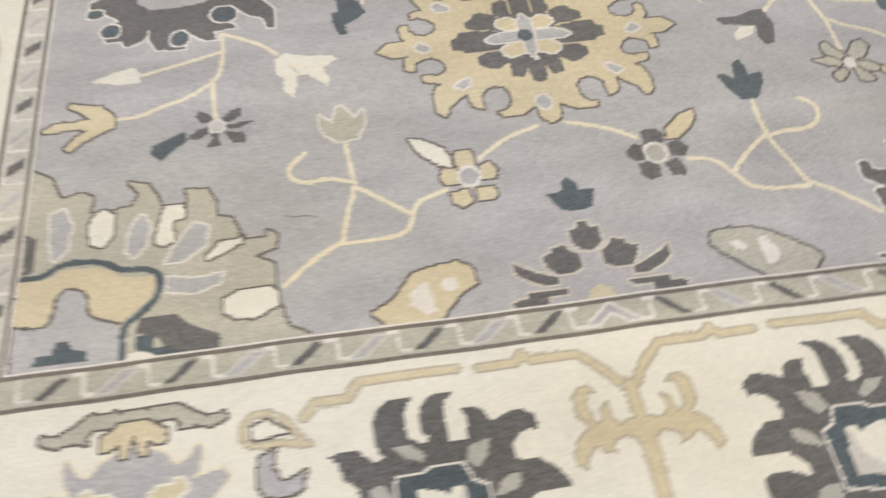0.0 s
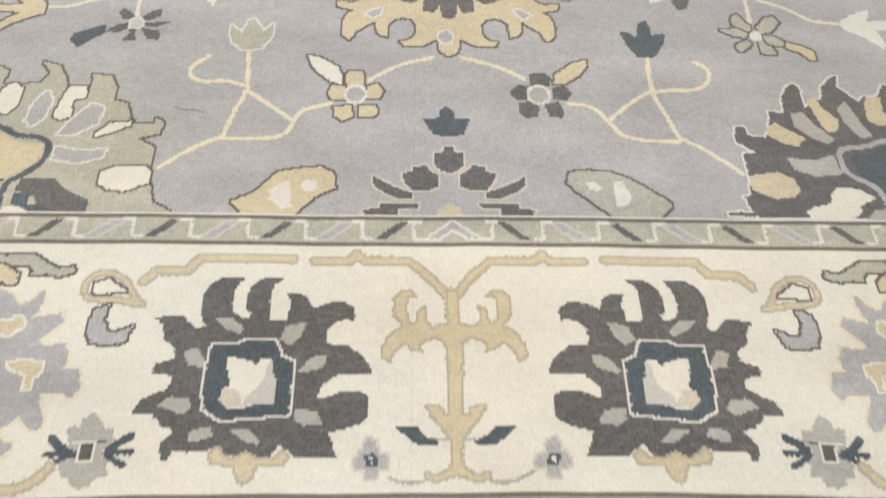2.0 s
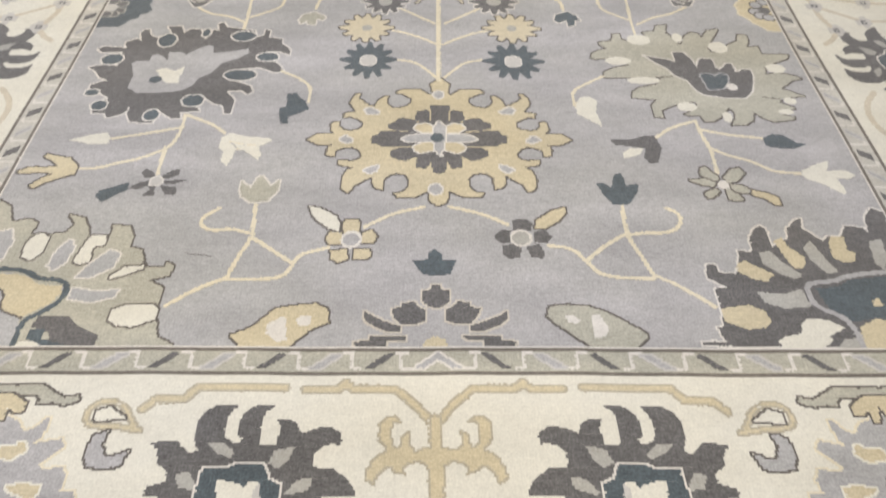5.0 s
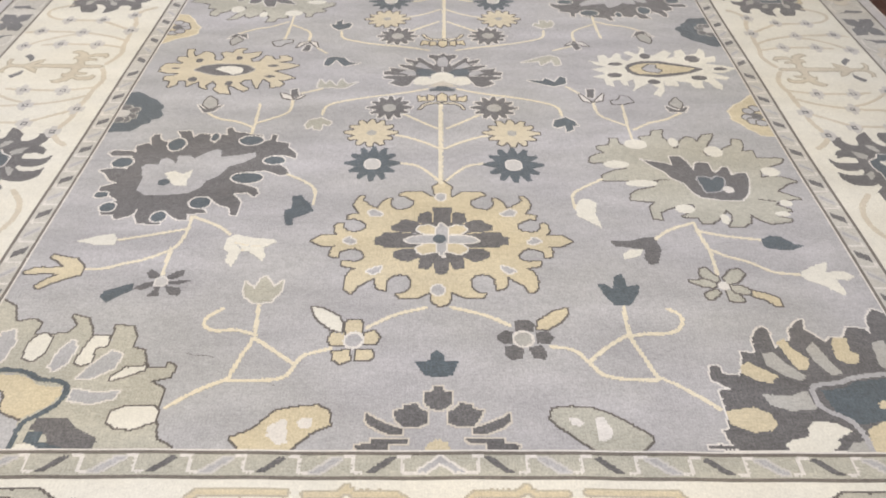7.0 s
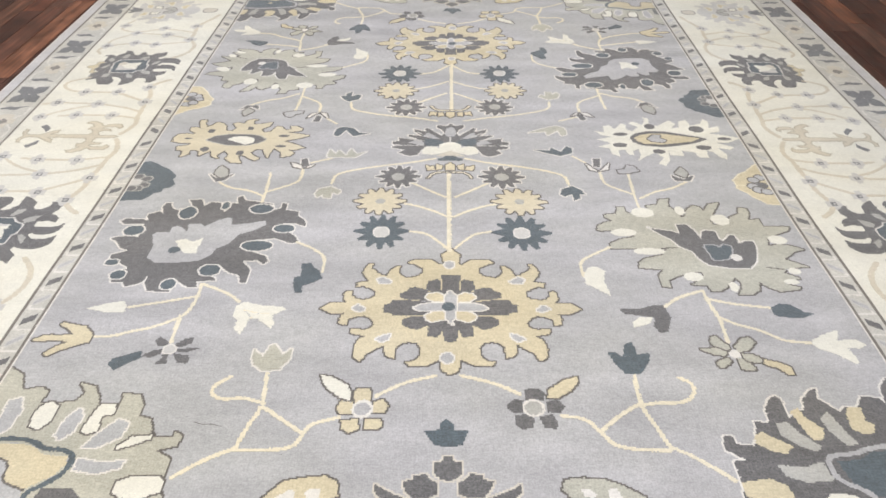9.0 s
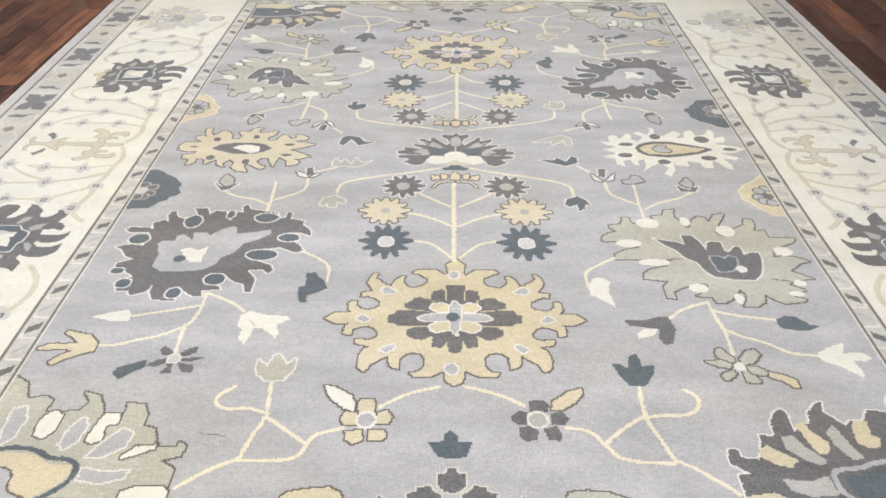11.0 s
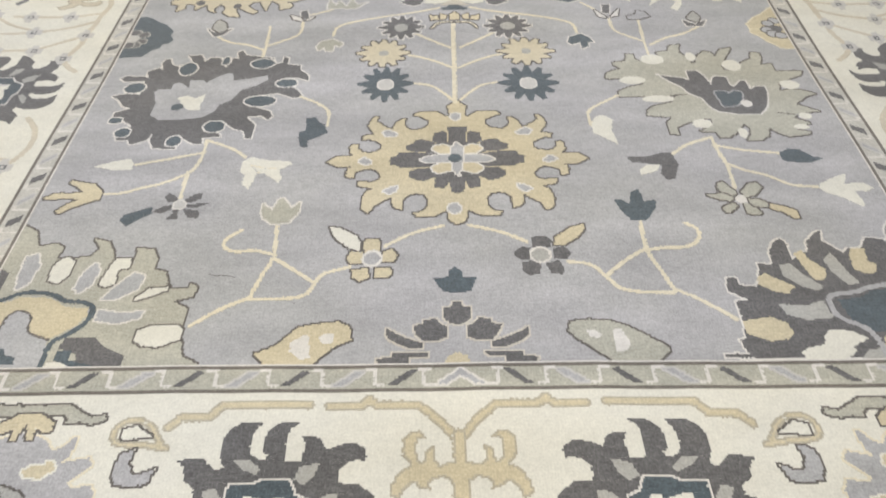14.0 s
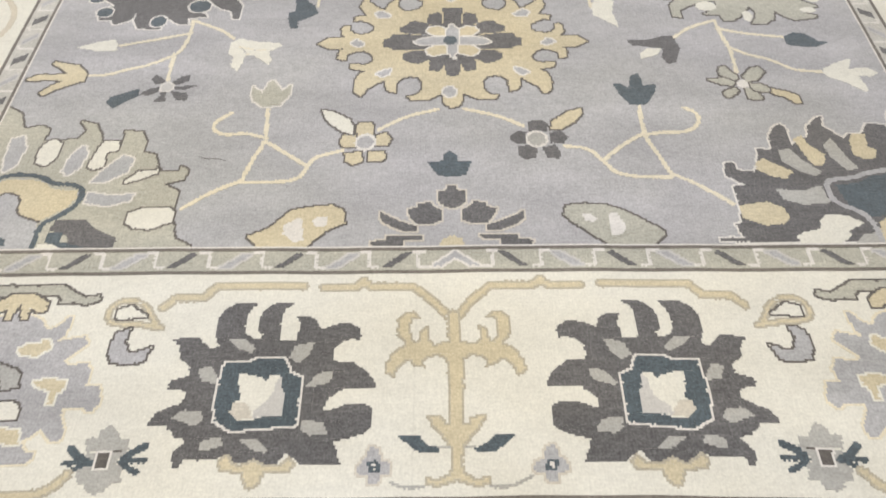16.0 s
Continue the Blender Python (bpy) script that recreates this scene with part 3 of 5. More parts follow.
cartoon("flower_tan", "five_petal_flower", "tan five-petalled flower with an ivory leaf", [
    ("o", "petal", TAN, [(-0, 6), (1, 9), (7, 9), (8, 5), (8, 0), (1, 0)], UMBER),
    ("o", "petal", TAN, [(-7, -3), (-5, 1), (-0, 0), (1, -4), (0, -7), (-5, -7)], UMBER),
    ("o", "petal", TAN, [(-4, -11), (3, -10), (4, -16), (0, -18), (-3, -16)], UMBER),
    ("o", "petal", TAN, [(6, -10), (13, -10), (14, -14), (12, -16), (6, -16)], UMBER),
    ("o", "petal", TAN, [(9, 0), (13, 2), (16, -2), (14, -6), (9, -6)], UMBER),
    ("e", "eye", PALE, [(4.6, -4.0), (4.8, 5.7)]),
    ("e", "eye_spot", LILAC, [(4.6, -4.0), (3.6, 4.1)]),
    ("o", "leaf", IVORY, [(-16, 18), (-12, 17), (-3, 11), (-1, 6), (-1, 1), (-6, 3), (-11, 8), (-14, 11)], UMBER),
])
both_ends("flower_tan", -43, -260)

cartoon("flower_dark", "five_petal_flower", "charcoal five-petalled flower with a tan leaf", [
    ("f", "petal", CHARCOAL, [(-9, 7), (-3, 8), (-0, 5), (-1, -0), (-5, 1), (-9, -0)]),
    ("f", "petal", CHARCOAL, [(-17, -2), (-14, 1), (-10, -0), (-10, -7), (-15, -7), (-17, -5)]),
    ("f", "petal", CHARCOAL, [(-14, -9), (-9, -8), (-6, -10), (-7, -16), (-12, -17), (-14, -14)]),
    ("f", "petal", CHARCOAL, [(-4, -10), (2, -8), (4, -13), (3, -17), (-2, -16)]),
    ("f", "petal", CHARCOAL, [(-0, -1), (5, 1), (8, -3), (6, -7), (-0, -7)]),
    ("e", "eye", PALE, [(-5.7, -4.5), (5.1, 5.4)]),
    ("e", "eye_spot", STONE, [(-5.7, -4.5), (3.9, 4.1)]),
    ("o", "leaf", TAN, [(1, 2), (2, 7), (10, 14), (16, 16), (16, 13), (12, 7), (6, 2)], UMBER),
])
both_ends("flower_dark", 42, -259)

cartoon("stem_left", "flower_stem", "thin pale yellow branching stem on the grey field", [
    ("l", "stem", STRAW, [(-52, -31), (-41, -21), (-30, -15)], 1.9),
    ("l", "stem", STRAW, [(-30, -15), (-27, -1), (-23, 8), (-25, 31)], 1.9),
    ("l", "stem", STRAW, [(-30, -16), (-12, -16), (-5, -13), (-2, -2), (4, 1), (11, 3)], 1.9),
    ("l", "stem", STRAW, [(-23, 9), (-4, -6)], 1.9),
    ("l", "stem", STRAW, [(-23, 11), (-33, 15), (-42, 13), (-48, 17), (-47, 23), (-41, 28)], 1.9),
    ("l", "stem", STRAW, [(26, 16), (38, 25), (52, 29)], 1.9),
])
both_ends("stem_left", -59, -272)

cartoon("stem_right", "flower_stem", "thin pale yellow branching stem on the grey field", [
    ("l", "stem", STRAW, [(54, -30), (42, -19), (31, -12)], 1.9),
    ("l", "stem", STRAW, [(32, -14), (28, 0), (24, 11), (25, 30)], 1.9),
    ("l", "stem", STRAW, [(31, -15), (10, -14), (5, -6), (-1, 3), (-11, 4)], 1.9),
    ("l", "stem", STRAW, [(24, 12), (14, 5), (5, -4)], 1.9),
    ("l", "stem", STRAW, [(24, 11), (32, 13), (44, 13), (50, 19), (50, 26), (45, 29)], 1.9),
    ("l", "stem", STRAW, [(-28, 17), (-38, 24), (-54, 29)], 1.9),
])
both_ends("stem_right", 59, -272)

cartoon("tulip_sage", "tulip", "sage tulip with a pale edge on the grey field", [
    ("o", "body", SAGE, [(-9, -0), (-9, 6), (-4, 1), (-2, 8), (0, 10), (3, 6), (5, 2), (9, 7), (9, -0), (5, -8), (-2, -9), (-7, -5)], PALE),
])
both_ends("tulip_sage", -84, -231)

cartoon("tulip_slate", "tulip", "slate tulip on the grey field", [
    ("f", "body", SLATE, [(-10, 4), (-6, 4), (-3, 1), (-1, 10), (3, 12), (4, 3), (10, 4), (9, -1), (3, -11), (-4, -11), (-8, -3)]),
])
both_ends("tulip_slate", 84, -230)

cartoon("branch_left", "flower_branch", "thin pale yellow branch with ivory and tan tulips", [
    ("l", "stem", STRAW, [(-21, 9), (-3, 14), (11, 18)], 1.8),
    ("l", "stem", STRAW, [(11, 29), (12, 16), (10, 4), (6, -0), (-4, -7), (-14, -10), (-21, -14), (-31, -14)], 1.9),
    ("l", "stem", STRAW, [(7, 2), (8, -18)], 1.9),
    ("l", "stem", STRAW, [(11, 29), (19, 25), (28, 20), (34, 14)], 1.9),
    ("f", "bud", IVORY, [(-42, 8), (-33, 12), (-25, 14), (-22, 10), (-22, 5), (-32, 5)]),
    ("f", "ivory_tulip", IVORY, [(33, 3), (33, 10), (37, 14), (46, 11), (57, 10), (59, 8), (53, 3), (55, -4), (54, -7), (46, -0), (42, 1), (41, -6), (40, -12), (36, -8), (36, -1)]),
    ("s", "seam", STRAW, [(38, 7), (44, 5), (52, 4)], 0.8),
    ("s", "seam", STRAW, [(39, 6), (43, 1)], 0.8),
    ("o", "tan_tulip", TAN, [(-59, -16.5), (-54, -13), (-47, -13), (-40.5, -12.5), (-45, -8), (-50, -5), (-49, -3), (-42, -5), (-37, -6), (-31, -13), (-31, -18), (-38, -21), (-43, -24), (-48, -28.5), (-50, -26.5), (-46, -21), (-41, -17.8), (-48, -17), (-57, -18)], UMBER),
])
both_ends("branch_left", -142, -202)

cartoon("flower_six", "six_petal_flower", "charcoal six-petalled flower with a slate leaf", [
    ("f", "petal", CHARCOAL, [(-4, 9), (-2, 12), (3, 8), (3, 5), (-1, 5)]),
    ("f", "petal", CHARCOAL, [(6, 6), (10, 10), (14, 12), (14, 7), (9, 4)]),
    ("f", "petal", CHARCOAL, [(8, 3), (20, 4), (14, 1), (9, 1)]),
    ("f", "petal", CHARCOAL, [(7, -0), (15, -2), (16, -7), (11, -7)]),
    ("f", "petal", CHARCOAL, [(2, -0), (5, -1), (6, -8), (0, -7), (3, -4)]),
    ("f", "petal", CHARCOAL, [(-7, -2), (-3, 2), (2, 3), (2, -0), (-3, -3)]),
    ("eP", "eye", BUD_GREY, [(4.7, 2.7), (2.6, 2.9)]),
    ("f", "leaf", SLATE, [(-21, -8), (-20, -4), (-14, -1), (-8, 2), (-7, -3), (-13, -8), (-17, -12)]),
])
both_ends("flower_six", -138, -228)

cartoon("branch_right", "flower_branch", "thin pale yellow branch with an ivory tulip and a slate bud", [
    ("l", "stem", STRAW, [(-34, 14), (-26, 22), (-13, 28), (-10, 29)], 1.9),
    ("l", "stem", STRAW, [(-11, 29), (-10, 15), (-8, 5), (-9, -13)], 1.9),
    ("l", "stem", STRAW, [(-11, 22), (-1, 18), (13, 15), (20, 14)], 1.9),
    ("l", "stem", STRAW, [(-8, 6), (0, -0), (10, -4), (18, -12), (31, -13)], 1.9),
    ("f", "bud", SLATE, [(20, 14), (25, 18), (31, 17), (36, 11), (41, 10), (33, 6), (22, 7), (20, 9)]),
    ("f", "ivory_tulip", IVORY, [(32, -11), (38, -7), (47, -3), (49, -0), (46, -7), (44, -11), (53, -10), (57, -14), (53, -17), (47, -16), (49, -26), (47, -28), (40, -21), (33, -17), (31, -14)]),
    ("f", "dark_tulip", CHARCOAL, [(-57, 13), (-47, 13), (-39, 16), (-34, 16), (-32, 6), (-36, -5), (-40, -6), (-42, -1), (-40, 6), (-45, 7), (-55, 9)]),
    ("f", "tulip_heart", IVORY, [(-52, 2), (-48, 6), (-41, 6), (-44, 1), (-52, -2)]),
])
both_ends("branch_right", 142, -205)

cartoon("flower_sage", "six_petal_flower", "sage six-petalled flower with a dark edge and a tan leaf", [
    ("o", "petal", SAGE, [(-13, 12), (-10, 14), (-5, 6), (-7, 2), (-13, 7)], UMBER),
    ("o", "petal", SAGE, [(-3, 6), (2, 12), (6, 13), (8, 9), (3, 3), (-2, 2)], UMBER),
    ("o", "petal", SAGE, [(-20, 4), (-12, 5), (-7, 2), (-9, -1), (-14, 0)], UMBER),
    ("o", "petal", SAGE, [(-14, -5), (-8, -2), (-7, -5), (-11, -9), (-14, -9)], UMBER),
    ("o", "petal", SAGE, [(-4, -3), (-1, -2), (3, -9), (2, -11), (-4, -10)], UMBER),
    ("o", "petal", SAGE, [(-1, 1), (5, 0), (8, -3), (6, -6), (0, -4)], UMBER),
    ("e", "eye", PALE, [(-3.9, 0.5), (2.6, 3.3)]),
    ("o", "leaf", TAN, [(8, -3), (14, -5), (19, -8), (20, -14), (17, -14), (13, -9), (8, -7)], UMBER),
])
both_ends("flower_sage", 138, -227)

cartoon("medallion", "medallion", "tan scalloped medallion with a charcoal rosette on the grey field", [
    ("hU", "body", TAN, [(-1, 52), (5, 46), (4, 37), (6, 36), (11, 41), (20, 41), (24, 38), (20, 37), (15, 33), (15, 29), (17, 26), (20, 25), (24, 24), (27, 27), (28, 31), (27, 35), (29, 35), (31, 33), (33, 30), (34, 26), (37, 27), (42, 32), (43, 33), (42, 37), (44, 37), (46, 34), (47, 29), (46, 26), (43, 21), (49, 20), (49, 16), (46, 17), (42, 15), (39, 12), (39, 8), (41, 6), (45, 5), (49, 6), (51, 9), (51, 12), (53, 13), (55, 11), (55, 6), (53, 3), (61, 3), (66, -2), (60, -6), (-1, -5)], [(-1, 4), (61, 2), (66, -2), (59, -6), (53, -6), (55, -8), (55, -14), (53, -15), (51, -15), (51, -11), (48, -9), (43, -8), (40, -10), (38, -13), (38, -16), (40, -18), (43, -19), (47, -18), (49, -18), (48, -22), (44, -23), (41, -24), (44, -26), (46, -31), (46, -36), (45, -40), (42, -42), (41, -40), (40, -37), (35, -33), (32, -30), (31, -37), (29, -39), (26, -40), (26, -32), (23, -29), (20, -28), (16, -29), (14, -32), (14, -36), (15, -40), (18, -42), (22, -42), (19, -45), (11, -45), (5, -41), (4, -48), (2, -50), (-1, -52)]),
    ("h", "rosette", CHARCOAL, [(-1, 27), (5, 27), (5, 21), (7, 23), (12, 21), (13, 14), (19, 16), (22, 15), (22, 13), (26, 11), (26, 7), (21, 5), (30, 5), (31, 2), (34, 1), (34, -5), (30, -6), (29, -8), (19, -8), (24, -11), (24, -15), (20, -18), (16, -19), (13, -17), (11, -16), (11, -24), (6, -25), (4, -20), (3, -28), (-1, -29)]),
    ("t", "seam", TAN, [(13, 4), (21, 5)], 0.7),
    ("t", "seam", TAN, [(12, -8), (19, -8)], 0.7),
    ("t", "seam", TAN, [(5, 14), (5, 21)], 0.7),
    ("t", "seam", TAN, [(11, 12), (13, 14)], 0.7),
    ("hP", "tan_petal", TAN, [(3, 8), (7, 11), (11, 10), (13, 7), (10, 4), (3, 3)]),
    ("hP", "tan_petal", TAN, [(3, -5), (9, -5), (13, -8), (12, -11), (9, -13), (3, -11)]),
    ("hP", "grey_petal", LILAC, [(2, 2), (11, 2), (15, 1), (19, -2), (15, -4), (11, -4), (2, -4)]),
    ("hP", "grey_petal", LILAC, [(-1, 15), (-1, 13), (3, 8), (3, -1), (2, -10), (-1, -15), (-1, -17)]),
    ("e", "eye", SLATE, [(-1.2, -0.8), (3.4, 3.7)]),
    ("eP", "gem", LILAC, [(-0.9, 36.2), (2.7, 3.1)]),
    ("eP", "gem", LILAC, [(-1.5, -40.0), (2.9, 3.7)]),
    ("hP", "gem", LILAC, [(31, 21), (36, 25), (39, 23), (37, 19), (33, 19)]),
    ("hP", "gem", LILAC, [(43, -3), (47, 1), (50, -2), (46, -5)]),
    ("hP", "gem", LILAC, [(29, -22), (32, -23), (36, -26), (33, -28), (30, -26)]),
])
both_ends("medallion", 0, -191)

cartoon("tree", "stem_tree", "pale yellow upright stem with paired branches on the grey field", [
    ("l", "trunk", STRAW, [(-1, -55), (-1, -17), (-1, 34)], 2.8),
    ("m", "branch", STRAW, [(-2, -53), (-9, -43), (-15, -37), (-25, -35)], 1.9),
    ("m", "branch", STRAW, [(-2, -19), (-11, -12), (-20, -7), (-28, -4)], 1.9),
    ("m", "branch", STRAW, [(-3, 4), (-13, 12), (-26, 23)], 1.9),
    ("m", "branch", STRAW, [(-10, 55), (-25, 49), (-44, 45), (-62, 39), (-74, 33), (-75, 21)], 1.9),
])
both_ends("tree", 0, -86)

cartoon("star_slate_a", "star_flower", "slate eight-pointed star flower with a pale eye", [
    ("f", "body", SLATE, star(16.5, 18.5)),
    ("eP", "eye", BUD_GREY, [(-0.1, -1.0), (4.1, 5.1)]),
])
both_ends("star_slate_a", -40, -121)

cartoon("star_slate_b", "star_flower", "slate eight-pointed star flower with a pale eye", [
    ("f", "body", SLATE, star(18, 18.5)),
    ("eP", "eye", BUD_GREY, [(-0.1, -0.3), (4.4, 5.1)]),
])
both_ends("star_slate_b", 41, -122)

cartoon("star_tan_a", "star_flower", "tan eight-pointed star flower with a dark edge", [
    ("o", "body", VINE_TAN, star(16.5, 16), UMBER),
    ("e", "eye", STONE, [(0.3, -0.2), (2.9, 3.1)]),
])
both_ends("star_tan_a", -43, -87)

cartoon("star_tan_b", "star_flower", "tan eight-pointed star flower with a dark edge", [
    ("o", "body", VINE_TAN, star(17.5, 16), UMBER),
    ("e", "eye", STONE, [(0.3, 0.0), (3.0, 3.1)]),
])
both_ends("star_tan_b", 42, -87)

cartoon("star_dark_a", "star_flower", "charcoal eight-pointed star flower with a pale edge", [
    ("o", "body", CHARCOAL, star(15, 15), PALE),
    ("e", "eye", STONE, [(-0.3, -0.6), (4.4, 4.9)]),
])
both_ends("star_dark_a", -33, -56)

cartoon("star_dark_b", "star_flower", "charcoal eight-pointed star flower with a pale edge", [
    ("o", "body", CHARCOAL, star(15.5, 15), PALE),
    ("e", "eye", STONE, [(0.1, -0.1), (4.6, 4.9)]),
])
both_ends("star_dark_b", 33, -56)

cartoon("crown", "crown", "tan scalloped crown with a dark edge above the stem", [
    ("hU", "scallop", TAN, [(1, 11), (-3, 7), (-3, 0), (1, 0)]),
    ("hU", "scallop", TAN, [(-9, 8), (-6, 6), (-5, 8), (-5, 1), (-9, 0)]),
    ("hU", "scallop", TAN, [(-16, 7), (-13, 4), (-11, 6), (-10, 0), (-15, -1)]),
    ("m", "band", STRAW, [(-1, -3), (-8, -3), (-12, -6), (-14, -11)], 1.3, UMBER),
])
both_ends("crown", 0, -47)

cartoon("palmette_dark", "field_palmette", "large charcoal palmette with slate ovals and a grey heart on the grey field", [
    ("oP", "body", CHARCOAL, [(-54, 20), (-52, 23), (-41, 22), (-37, 19), (-40, 25), (-40, 28), (-34, 31), (-31, 28), (-34, 36), (-33, 41), (-30, 41), (-28, 35), (-23, 32), (-23, 34), (-15, 34), (-17, 40), (-20, 45), (-12, 45), (-9, 37), (-6, 42), (-0, 41), (3, 33), (5, 30), (6, 36), (8, 41), (11, 40), (9, 48), (12, 49), (15, 44), (21, 43), (32, 40), (34, 33), (38, 35), (38, 41), (41, 40), (41, 33), (49, 31), (49, 27), (55, 20), (55, 15), (49, 18), (43, 18), (37, 14), (36, 9), (15, -0), (-31, 4), (-39, 17), (-51, 17)], [(-40, 19), (-33, 10), (14, 9), (36, 13), (38, 10), (46, 9), (51, 4), (54, -2), (49, -3), (40, 2), (30, -0), (24, -2), (23, -8), (30, -12), (38, -16), (40, -21), (38, -24), (34, -20), (26, -21), (32, -29), (32, -41), (29, -41), (27, -34), (21, -32), (16, -27), (9, -32), (16, -39), (6, -40), (7, -45), (2, -45), (-3, -41), (-7, -40), (-6, -49), (-12, -49), (-18, -48), (-21, -42), (-21, -31), (-22, -39), (-24, -42), (-31, -45), (-33, -41), (-39, -41), (-42, -32), (-34, -28), (-40, -23), (-47, -19), (-48, -15), (-40, -11), (-45, -8), (-49, -2), (-54, 2), (-47, 4), (-39, 3), (-38, 10)]),
    ("f", "heart", LILAC, [(-31, 5), (-29, 8), (-22, 8), (-22, 13), (-19, 15), (-15, 12), (-12, 8), (-13, 17), (-6, 17), (-3, 14), (2, 20), (8, 24), (11, 23), (12, 16), (22, 18), (31, 21), (32, 16), (26, 10), (18, 5), (15, -4), (9, -9), (7, -16), (2, -21), (-11, -23), (-21, -23), (-27, -18), (-27, -7)]),
    ("f", "blossom", IVORY, [(-16, -1), (-11, 1), (-6, -2), (-1, 2), (-1, -5), (-2, -8), (-1, -14), (-7, -14), (-11, -10), (-14, -5)]),
    ("e", "seed", SLATE, [(-14.3, -10.3), (3.4, 3.3)]),
    ("eP", "oval", SLATE, [(-43.2, 9.9), (5.8, 5.3)]),
    ("eP", "oval", SLATE, [(-16.9, 29.5), (5.0, 6.9)]),
    ("eP", "oval", SLATE, [(4.0, 37.5), (2.3, 4.5)]),
    ("eP", "oval", SLATE, [(26.4, 34.2), (7.0, 5.1)]),
    ("eP", "oval", SLATE, [(43.3, 12.3), (6.1, 4.1)]),
    ("eP", "oval", SLATE, [(30.8, -5.7), (8.8, 5.1)]),
    ("eP", "oval", SLATE, [(10.3, -29.7), (5.7, 5.2)]),
    ("eP", "oval", SLATE, [(-45.0, -22.3), (3.7, 2.7)]),
    ("eP", "oval", SLATE, [(-37.8, -33.9), (4.2, 4.1)]),
    ("eP", "oval", SLATE, [(-8.4, -42.4), (3.9, 4.5)]),
])
both_ends("palmette_dark", -140, -131)

cartoon("palmette_sage", "field_palmette", "large sage palmette with ivory ovals and a charcoal heart on the grey field", [
    ("o", "body", SAGE, [(-57, 13), (-56, 18), (-52, 21), (-47, 23), (-51, 28), (-50, 30), (-43, 31), (-41, 39), (-37, 39), (-37, 33), (-30, 27), (-22, 28), (-21, 32), (-23, 37), (-23, 41), (-16, 42), (-14, 48), (-8, 49), (-10, 40), (-6, 34), (-5, 28), (-3, 27), (-0, 36), (5, 41), (9, 39), (10, 34), (15, 43), (22, 45), (11, 24), (12, 19), (16, 19), (21, 20), (24, 28), (30, 32), (32, 39), (37, 38), (37, 32), (34, 25), (41, 26), (41, 18), (57, 18), (54, 13), (38, 5), (37, -3), (-3, -9), (-38, 4), (-34, 9), (-44, 13), (-54, 12)], UMBER, [(-36, 13), (41, 10), (37, -3), (44, -1), (50, -2), (57, -6), (50, -9), (42, -16), (53, -23), (40, -25), (37, -29), (45, -34), (36, -37), (34, -39), (42, -42), (40, -44), (30, -46), (25, -43), (21, -38), (19, -45), (14, -49), (7, -49), (10, -44), (11, -38), (9, -34), (6, -39), (-1, -46), (-6, -46), (-7, -41), (-16, -40), (-12, -38), (-7, -33), (-7, -29), (-13, -29), (-22, -33), (-27, -37), (-26, -43), (-31, -42), (-31, -32), (-27, -27), (-40, -25), (-39, -20), (-35, -16), (-24, -12), (-21, -6), (-52, -6), (-52, -1), (-46, 3), (-37, 6)]),
    ("l", "dark_line", UMBER, [(-24, -6), (-15, -5)], 0.9),
    ("l", "dark_line", UMBER, [(30, -24), (40, -26)], 0.9),
    ("oP", "heart", CHARCOAL, [(-29, 19), (-26, 15), (-14, 12), (-10, 9), (-10, 19), (-4, 19), (-1, 13), (1, 4), (3, 11), (6, 13), (11, 12), (11, 4), (13, 2), (18, 8), (21, 8), (21, -1), (25, 2), (30, 2), (29, -7), (25, -19), (20, -25), (9, -25), (-1, -22), (-5, -17), (-7, -9), (-13, -4), (-16, 3), (-21, 8)]),
    ("o", "seed_bed", SLATE, [(1, -3), (6, -2), (9, -5), (12, -2), (16, -4), (14, -11), (11, -16), (4, -18), (2, -16), (2, -11), (1, -8)], LILAC),
    ("e", "seed", PALE, [(15.5, -14.8), (3.2, 3.3)]),
    ("e", "oval", IVORY, [(-27.0, 32.4), (6.8, 5.6)]),
    ("e", "oval", IVORY, [(-42.2, 10.4), (7.5, 4.1)]),
    ("e", "oval", IVORY, [(-31.2, -8.9), (9.1, 3.3)]),
    ("e", "oval", IVORY, [(17.4, 24.7), (5.4, 6.1)]),
    ("e", "oval", IVORY, [(44.9, 3.5), (5.7, 4.6)]),
    ("e", "oval", IVORY, [(43.6, -27.4), (3.6, 3.1)]),
    ("e", "oval", IVORY, [(38.5, -37.1), (4.2, 2.5)]),
    ("e", "oval", IVORY, [(-12.6, -33.0), (5.3, 4.1)]),
    ("e", "oval", IVORY, [(6.6, -42.2), (2.4, 4.5)]),
    ("e", "oval", IVORY, [(-4.2, 34.8), (3.0, 5.0)]),
])
both_ends("palmette_sage", 142, -131)

cartoon("sprig_slate", "sprig", "slate bell flower on a pale yellow stem", [
    ("l", "stem", STRAW, [(-9, 24), (-0, 19), (9, 10), (9, -4)], 1.8),
    ("f", "bell", SLATE, [(-3, 3), (2, 4), (4, 0), (7, -3), (10, -10), (4, -15), (0, -17), (1, -23), (-3, -23), (-5, -15), (-5, -10), (-2, -8)]),
])
both_ends("sprig_slate", -78, -157)

cartoon("sprig_ivory", "sprig", "ivory bell flower on a pale yellow stem", [
    ("l", "stem", STRAW, [(9, 23), (-1, 16), (-10, 8), (-9, -6)], 1.8),
    ("f", "bell", IVORY, [(-6, 3), (-1, 4), (3, 0), (1, -10), (3, -23), (-3, -17), (-9, -12), (-9, -5)]),
])
both_ends("sprig_ivory", 80, -159)

